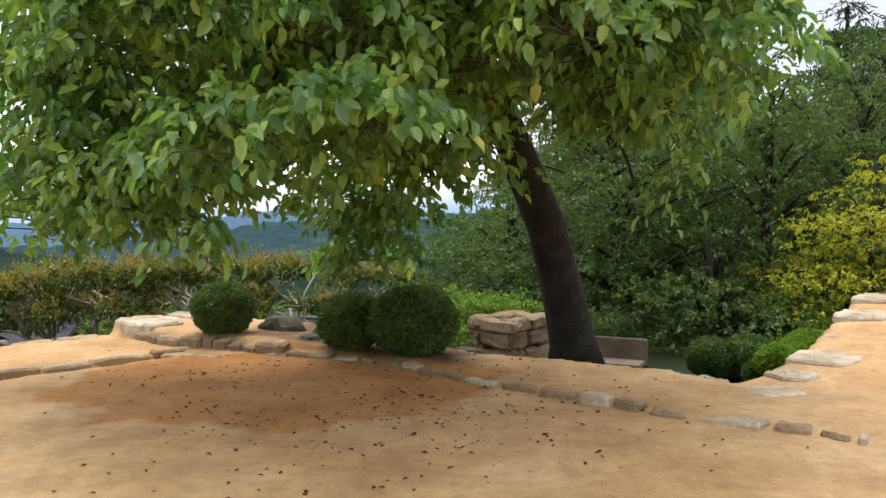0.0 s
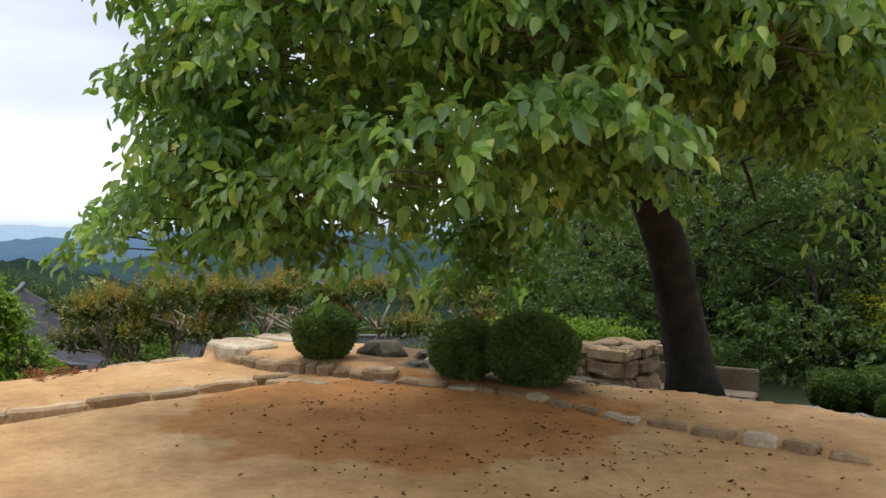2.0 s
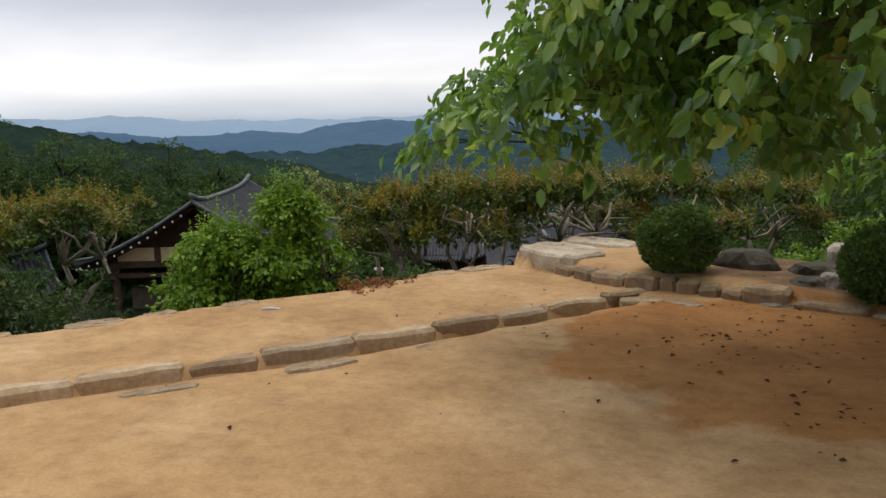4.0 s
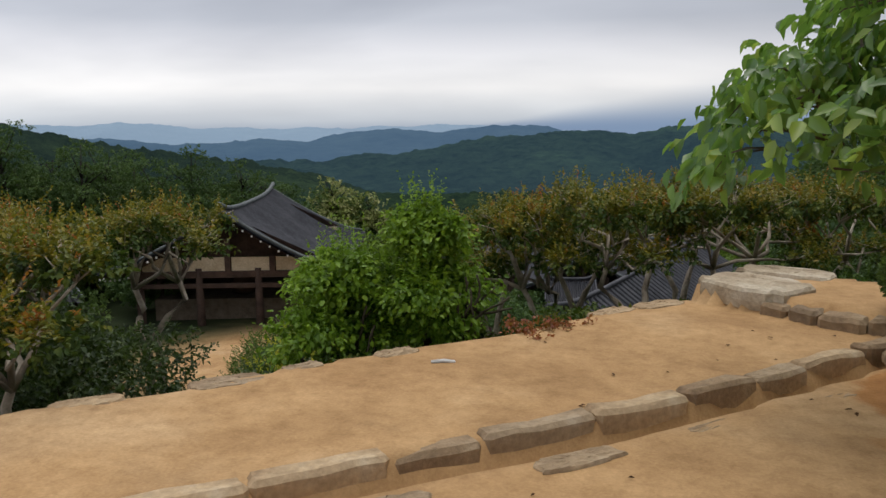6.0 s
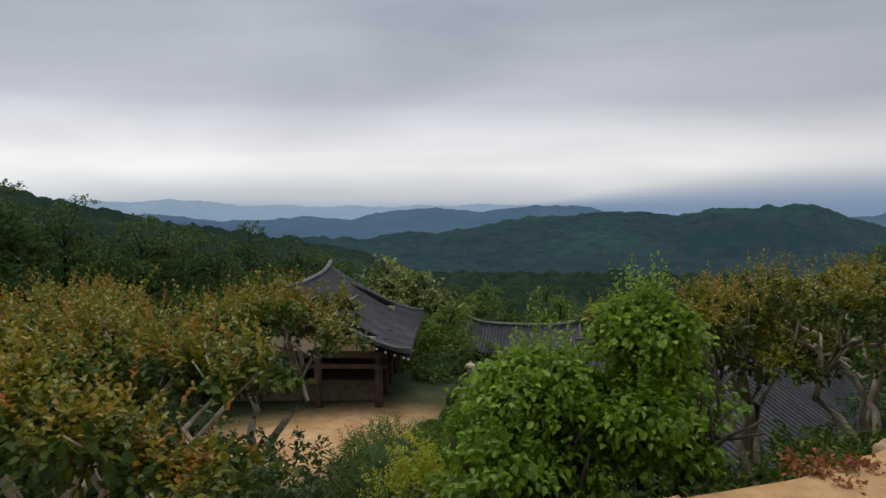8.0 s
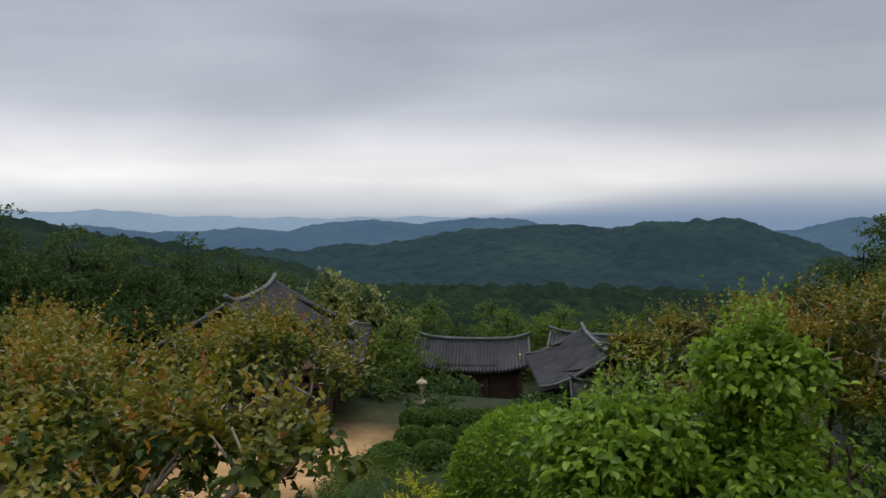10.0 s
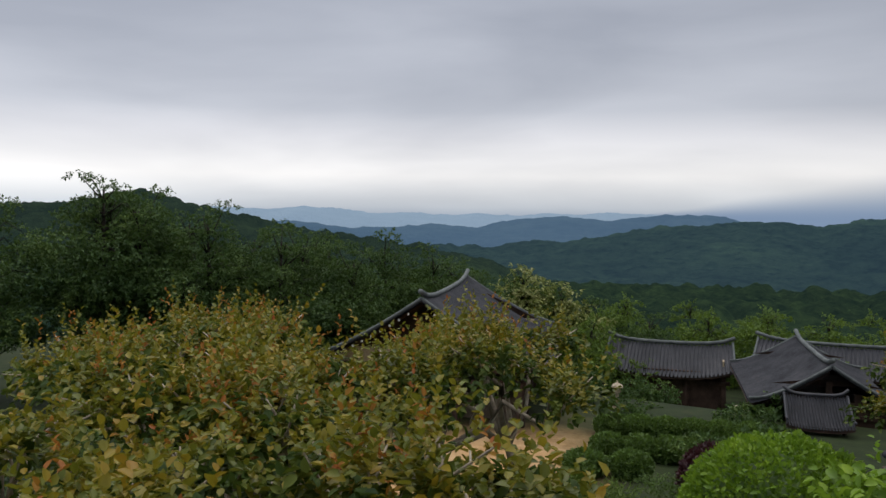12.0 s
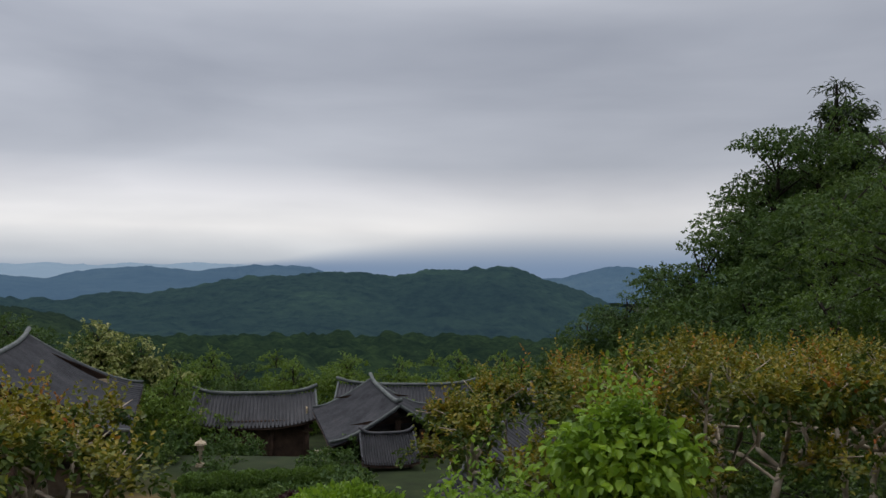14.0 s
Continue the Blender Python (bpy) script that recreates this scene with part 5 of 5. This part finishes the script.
# single shrubs with a shape of their own
def juniper(x, y, z, r, h, seed):
    rng = np.random.default_rng(seed)
    ob = empty("juniper", pose(x, y, z), "spreading juniper mound with upright feathery green sprays", "shrub", "shrubs on the slope under the terrace")
    d = unit(rng, 900)
    d[:, 2] = np.abs(d[:, 2])
    roots = d * (r, r, h * 0.80) * (0.75 + 0.22 * rng.random(900))[:, None]
    way = d * (0.55, 0.55, 0.2) + (0, 0, 0.9) + rng.normal(size=d.shape) * 0.15
    way /= np.linalg.norm(way, axis=1)[:, None]
    pos, axis, nrm, t = shoots(rng, roots, way, 0.14 + 0.16 * rng.random(900), 13, 0.2)
    leaf_mesh("foliage", pos, axis, nrm, 0.075 * (1.1 - 0.4 * t), 0.022 * (1.1 - 0.4 * t), M_JUNIPER, ob)
    bm = bmesh.new()
    bmesh.ops.create_icosphere(bm, subdivisions=3, radius=1)
    for v in bm.verts:
        v.co = Vector((v.co.x * r * 0.8, v.co.y * r * 0.8, max(0.0, v.co.z * h * 0.68)))
    part("inner_growth", bm, M_MAPLE, ob, "", True)


clipped_bush(-8.72, 12.95, 0.88, 1.65, 61, M_SPRING, "sheared yellow-green dome bush below the terrace", "shrubs on the slope under the terrace", 15000, 0.036, -2.1)
juniper(-11.0, 14.1, -2.95, 1.05, 1.65, 62)
scatter(shrub(0.34, 1.15, 63, M_LIME, "small feathery yellow-green shrub", 3600, 0.042), [(-9.75, 12.0, -2.1 - gz(-9.75, 12.0), 0)])
clipped_bush(-12.3, 27.2, 1.0, 2.1, 64, M_PLUM, "dark plum-red leaved shrub", "shrubs on the slope under the terrace", 7000, 0.09)
for k, (x, y) in enumerate([(-17.6 + 1.05 * i, 33.6 + 0.28 * i) for i in range(4)] + [(-18.8 + 1.05 * i, 37.2 + 0.28 * i) for i in range(6)] + [(-17.4, 30.6), (-16.0, 31.2)]):
    clipped_bush(x, y, 0.68, 0.85, 70 + k, M_BOX, "low clipped hedge beside the court", "hedges beside the court", 2600, 0.08)
for k, (x, y, r, h) in enumerate([(3.0, 10.4, 0.29, 0.50), (3.45, 10.4, 0.34, 0.54), (3.42, 9.75, 0.22, 0.36), (1.95, 11.9, 0.36, 0.62)]):
    clipped_bush(x, y, r, h, 80 + k, M_MAPLE, "small rounded clipped bush beside the stone path", "bushes beside the path", 5000, 0.022, -0.47)
for k, (x, y, r) in enumerate([(3.35, 9.3, 0.28), (3.65, 9.85, 0.32), (3.95, 10.35, 0.34), (4.35, 11.0, 0.38), (4.9, 11.8, 0.42)]):
    clipped_bush(x + 0.1, y + 0.1, r * 0.8, 0.34, 90 + k, M_SPRING, "light green low bush beside the stone path", "bushes beside the path", 4600, 0.026, gz(x, y) + 0.16)


# ---- stones of the yard ----
def along(line, lengths, gap, jitter, rng):
    """Middles, turns and lengths of stones laid end to end along a polyline."""
    pts = [Vector((x, y, 0)) for x, y in line]
    out, i, p = [], 0, pts[0].copy()
    while i < len(pts) - 1:
        L = lengths[0] + (lengths[1] - lengths[0]) * rng.random()
        q, rest = p.copy(), L
        while rest > 0 and i < len(pts) - 1:
            d = pts[i + 1] - q
            if d.length > rest:
                q = q + d.normalized() * rest
                rest = 0
            else:
                rest -= d.length
                q = pts[i + 1].copy()
                i += 1
        v = q - p
        if v.length > 0.08:
            out.append(((p + q) / 2, math.degrees(math.atan2(v.y, v.x)) + jitter * rng.normal(), v.length - gap))
        p = q
    return out


rng_stone = np.random.default_rng(5)
kerb = tagged(new("kerb"), "weathered stone kerb beside an earth gutter", "kerb", kind="structure")
for k, (c, turn, L) in enumerate(along([(-11.1, 0.75), *KERB[1:]], (0.42, 0.74), 0.012, 1.5, rng_stone)):
    o = part("kerb_stone", stone_bm(L, 0.14 + 0.04 * rng_stone.random(), 0.22, k + 3, 0.05), M_EDGE if k % 3 == 1 else M_KERB, kerb)
    o.matrix_basis = pose(c.x - 0.03, c.y + 0.03, -0.192 + 0.010 * rng_stone.normal(), 1.5 * rng_stone.normal(), 1.2 * rng_stone.normal(), turn)

bed = tagged(new("bed_edging"), "low row of hewn stone blocks edging the planted bed", "edging", kind="structure")
for k, (c, turn, L) in enumerate(along(BED[:6], (0.15, 0.42), 0.012, 3, rng_stone)):
    o = part("edging_block", stone_bm(L, 0.16 + 0.05 * rng_stone.random(), 0.27, k + 40, 0.06), M_EDGE, bed)
    o.matrix_basis = pose(c.x, c.y, -0.15 + 0.012 * rng_stone.normal(), 2 * rng_stone.normal(), 1.5 * rng_stone.normal(), turn)
for k, (c, turn, L) in enumerate(along(BED[5:17], (0.22, 0.6), 0.035, 6, rng_stone)):
    o = part("edging_stone", stone_bm(L * 0.94, 0.11 + 0.10 * rng_stone.random(), 0.14, k + 60, 0.11), M_SLAB if k % 3 == 1 else M_EDGE, bed)
    o.matrix_basis = pose(c.x, c.y, -0.108 + 0.035 * rng_stone.random(), 2 * rng_stone.normal(), 2 * rng_stone.normal(), turn)


def flat_stone(x, y, z, sx, sy, sz, turn, seed, mat=M_SLAB, label="pale flat granite slab set in the sand", name="stone_slab", tilt=(0, 0), group="stone slabs of the yard"):
    bm = bmesh.new()
    n = 26
    rng = np.random.default_rng(seed)
    rim = [0.96 + 0.16 * noise.noise((3 * math.cos(k * math.tau / n), 3 * math.sin(k * math.tau / n), seed)) + 0.07 * noise.noise((9 * math.cos(k * math.tau / n), 9 * math.sin(k * math.tau / n), seed)) for k in range(n)]
    rings = []
    for zz, f in ((0, 0.97), (sz * 0.4, 1.0), (sz * 0.82, 0.985), (sz * 0.98, 0.93), (sz * 1.03, 0.7), (sz, 0.35)):
        rings.append([bm.verts.new((sx / 2 * f * rim[k] * math.copysign(abs(math.cos(k * math.tau / n)) ** 0.6, math.cos(k * math.tau / n)),
                                    sy / 2 * f * rim[k] * math.copysign(abs(math.sin(k * math.tau / n)) ** 0.6, math.sin(k * math.tau / n)),
                                    zz + 0.03 * sz * rng.normal() + (0.007 * rng.normal() * min(1, sz * 4) if f < 0.95 else 0))) for k in range(n)])
    for r0, r1 in zip(rings, rings[1:]):
        for k in range(n):
            bm.faces.new((r0[k], r0[(k + 1) % n], r1[(k + 1) % n], r1[k]))
    bm.faces.new(rings[-1])
    bm.faces.new(rings[0][::-1])
    o = part(name, bm, mat)
    o.matrix_basis = pose(x, y, z, tilt[0], tilt[1], turn)
    return tagged(o, label, "stone", group)


flat_stone(-4.05, 10.4, 0.02, 0.95, 0.7, 0.18, -40, 1, label="large pale flat-topped stone at the corner of the bed")
flat_stone(-3.75, 11.2, 0.02, 0.9, 0.5, 0.15, -25, 2, label="pale flat stone behind the corner stone")
flat_stone(2.72, 7.33, -0.04, 0.5, 0.45, 0.09, 10, 3)
flat_stone(3.06, 7.9, -0.03, 0.45, 0.4, 0.12, 30, 4)
flat_stone(3.66, 8.6, 0.0, 0.85, 0.7, 0.13, 45, 5, label="large pale granite slab of the path edge")
flat_stone(4.25, 9.5, 0.08, 0.6, 0.5, 0.13, 50, 6)
flat_stone(4.75, 10.2, 0.22, 0.9, 0.7, 0.14, 55, 7)
flat_stone(5.4, 11.3, 0.3, 0.9, 0.7, 0.15, 55, 8)
for k, (x, y, sx, sy, turn) in enumerate([(0.35, 8.85, 0.6, 0.35, -8), (0.95, 8.62, 0.55, 0.3, -15), (1.42, 8.4, 0.6, 0.3, -30), (1.9, 8.2, 0.45, 0.28, -10), (2.28, 7.9, 0.5, 0.3, -45), (-0.15, 9.1, 0.5, 0.4, 30)]):
    flat_stone(x, y, -0.14, sx, sy, 0.17, turn, 20 + k, M_SLAB if k % 2 else M_STONE, "flat ledge stone at the foot of the tree")
block = part("granite_block", stone_bm(0.5, 0.3, 0.42, 77, 0.02), M_STONE)
block.matrix_basis = pose(-1.25, 10.4, -0.1, 0, 0, -8)
tagged(block, "pale grey hewn granite block behind the bushes", "stone")
# flat stones let into the yard side of the gutter
for k, (x, y, sx, sy, turn) in enumerate([(-4.93, 6.60, 0.5, 0.2, 46), (-5.63, 5.88, 0.5, 0.14, 44), (-4.33, 7.23, 0.4, 0.12, 47), (-3.73, 7.83, 0.45, 0.13, 48), (-3.1, 9.0, 0.4, 0.25, 20), (-2.75, 8.95, 0.35, 0.2, -30)]):
    flat_stone(x, y, -0.065, sx, sy * 0.8, 0.072, turn, 60 + k, M_KERB, "flat sandy stone at the gutter's rim")


for k, (x, y, sx, sy, turn) in enumerate([(-7.2, 7.08, 0.5, 0.3, 45), (-7.75, 6.5, 0.45, 0.25, 48), (-6.45, 8.0, 0.35, 0.22, 50), (-5.2, 9.7, 0.5, 0.25, 55), (-4.85, 10.1, 0.55, 0.3, 45), (-8.4, 5.8, 0.5, 0.25, 48), (-6.9, 7.5, 0.3, 0.2, 50)]):
    flat_stone(x, y, -0.1, sx, sy * 0.8, 0.108, turn, 70 + k, M_KERB, "half-buried stone at the terrace edge")


def rock(x, y, sx, sy, sz, turn, seed, mat, label):
    bm = bmesh.new()
    bmesh.ops.create_icosphere(bm, subdivisions=3, radius=1)
    o = Vector((seed * 3.3, seed, 0))
    for v in bm.verts:
        d = 1 + 0.28 * noise.noise(v.co * 1.3 + o) + 0.10 * noise.noise(v.co * 4 + o)
        c = v.co * d
        v.co = Vector((c.x * sx / 2, c.y * sy / 2, max(-0.05, min(c.z, 0.75) * sz)))
    ob = part("rock", bm, mat)
    ob.matrix_basis = pose(x, y, gz(x, y) - 0.01, 0, 0, turn)
    return tagged(ob, label, "rock", "rocks in the bed")


def stone_stack(x, y, z, turn):
    """A small four-sided dry-stone housing with a flat top."""
    ob = empty("stone_stack", pose(x, y, z, 0, 0, turn), "small square stack of hewn granite blocks", "stonework")
    rng = np.random.default_rng(8)
    w, d, zc = 0.68, 0.82, 0.0
    for row, h in enumerate((0.30, 0.21, 0.16)):
        for side, (L, n) in enumerate(((w, 1 + (row == 1)), (d, 2), (w, 1), (d, 1 + (row == 1)))):
            cuts = sorted([0.0, *(np.clip((np.arange(1, n) + 0.22 * rng.normal(size=n - 1)) / n, 0.2, 0.8)), 1.0])
            for a, b in zip(cuts, cuts[1:]):
                o = part("block", stone_bm((b - a) * L - 0.015, 0.24, h - 0.012, int(rng.integers(1000)), 0.13), M_EDGE, ob)
                t = (a + b) / 2 * L - L / 2
                o.matrix_basis = (pose(t, -d / 2 + 0.1, zc), pose(w / 2 - 0.1, t, zc, 0, 0, 90), pose(t, d / 2 - 0.1, zc), pose(-w / 2 + 0.1, t, zc, 0, 0, 90))[side]
        zc += h


for k, (x, y, sx, sy, sz, m, lab) in enumerate([(-2.25, 10.1, 0.6, 0.4, 0.22, M_ROCK, "dark mossy rock in the planted bed"), (-1.62, 10.1, 0.55, 0.36, 0.13, M_ROCK, "brown rock in the planted bed"), (-1.75, 9.5, 0.4, 0.3, 0.08, M_ROCK, "low brown rock in the planted bed"),
                                                (-1.55, 9.5, 0.26, 0.22, 0.16, M_STONE, "grey stone behind the clipped bushes"), (0.05, 9.55, 0.55, 0.3, 0.24, M_ROCK, "dark rock beside the stone stack"), (-2.0, 9.05, 0.3, 0.2, 0.05, M_STONE, "small flat stone in the bed")]):
    rock(x, y, sx, sy, sz, 35 * k, 40 + k, m, lab)

stone_stack(0.56, 10.7, -0.42, -40)


def bench(x, y, z, turn):
    ob = empty("bench", pose(x, y, z, 0, 0, turn), "brown weathered low bench with a plain back", "bench")
    for nm, b in (("seat", (-0.75, 0.75, -0.25, 0.2, 0.12, 0.19)), ("backrest", (-0.75, 0.75, 0.2, 0.3, 0.0, 0.46)), ("support", (-0.7, -0.55, -0.2, 0.18, 0.0, 0.12)), ("support", (0.55, 0.7, -0.2, 0.18, 0.0, 0.12))):
        bm = bmesh.new()
        box(bm, *b)
        bmesh.ops.bevel(bm, geom=bm.edges[:], offset=0.015, segments=2, affect="EDGES")
        part(nm, bm, M_BENCH, ob)


bench(1.6, 11.3, -0.6, -22)


def litter():
    rng = np.random.default_rng(9)
    n = 560
    c = np.array([(-1.0, 7.2), (-0.4, 6.2), (-1.9, 7.9), (0.6, 7.9), (-1.2, 5.6), (0.4, 6.6), (-2.6, 8.4)])
    P = c[rng.integers(0, len(c), n)] + rng.normal(size=(n, 2)) * (0.95, 0.75)
    P = np.r_[P, rng.uniform((-7, 3), (2.5, 9), (40, 2))]
    z = ground_height(P)[0]
    keep = (z > -0.05)
    P, z = P[keep], z[keep]
    rough = np.array([noise.noise((p[0] * 0.9, p[1] * 0.9, 0)) * 0.025 for p in P])
    pos = np.c_[P, z + rough + 0.012]
    ax = rng.normal(size=pos.shape) * (1, 1, 0.12)
    s = 0.5 + 0.8 * rng.random(len(pos))
    ob = leaf_mesh("leaf_litter", pos, ax, np.tile((0, 0, 1.0), (len(pos), 1)) + rng.normal(size=pos.shape) * 0.25, 0.042 * s, 0.026 * s, M_LITTER, fold=0.12)
    tagged(ob, "dry brown fallen leaves on the sand", "leaf litter", kind="stuff")


litter()


def stick(x, y, L, turn):
    bm = bmesh.new()
    tube(bm, [(-L / 2, 0, 0.012), (0, 0.008, 0.018), (L / 2, 0, 0.012)], [0.012, 0.014, 0.01], 6)
    o = part("stick", bm, M_WHITE)
    o.matrix_basis = pose(x, y, gz(x, y), 0, 0, turn)
    tagged(o, "pale short stick lying on the sand", "stick")


stick(-6.05, 7.85, 0.16, 20)


# ---- far things ----
def stone_lantern(x, y, z):
    ob = empty("stone_lantern", pose(x, y, z) @ Matrix.Scale(0.55, 4), "pale stone lantern beside the court", "lantern")
    for nm, zs, rs, n in (("base", (0, 0.25), (0.45, 0.35), 8), ("shaft", (0.25, 1.35), (0.16, 0.15), 8), ("light_chamber", (1.35, 1.85), (0.3, 0.3), 8), ("cap", (1.85, 2.0, 2.25), (0.55, 0.5, 0.1), 8), ("finial", (2.25, 2.45), (0.1, 0.04), 8)):
        bm = bmesh.new()
        tube(bm, [(0, 0, v) for v in zs], rs, n)
        part(nm, bm, M_SLAB, ob)


stone_lantern(-20.4, 42.5, gz(-20.4, 42.5))
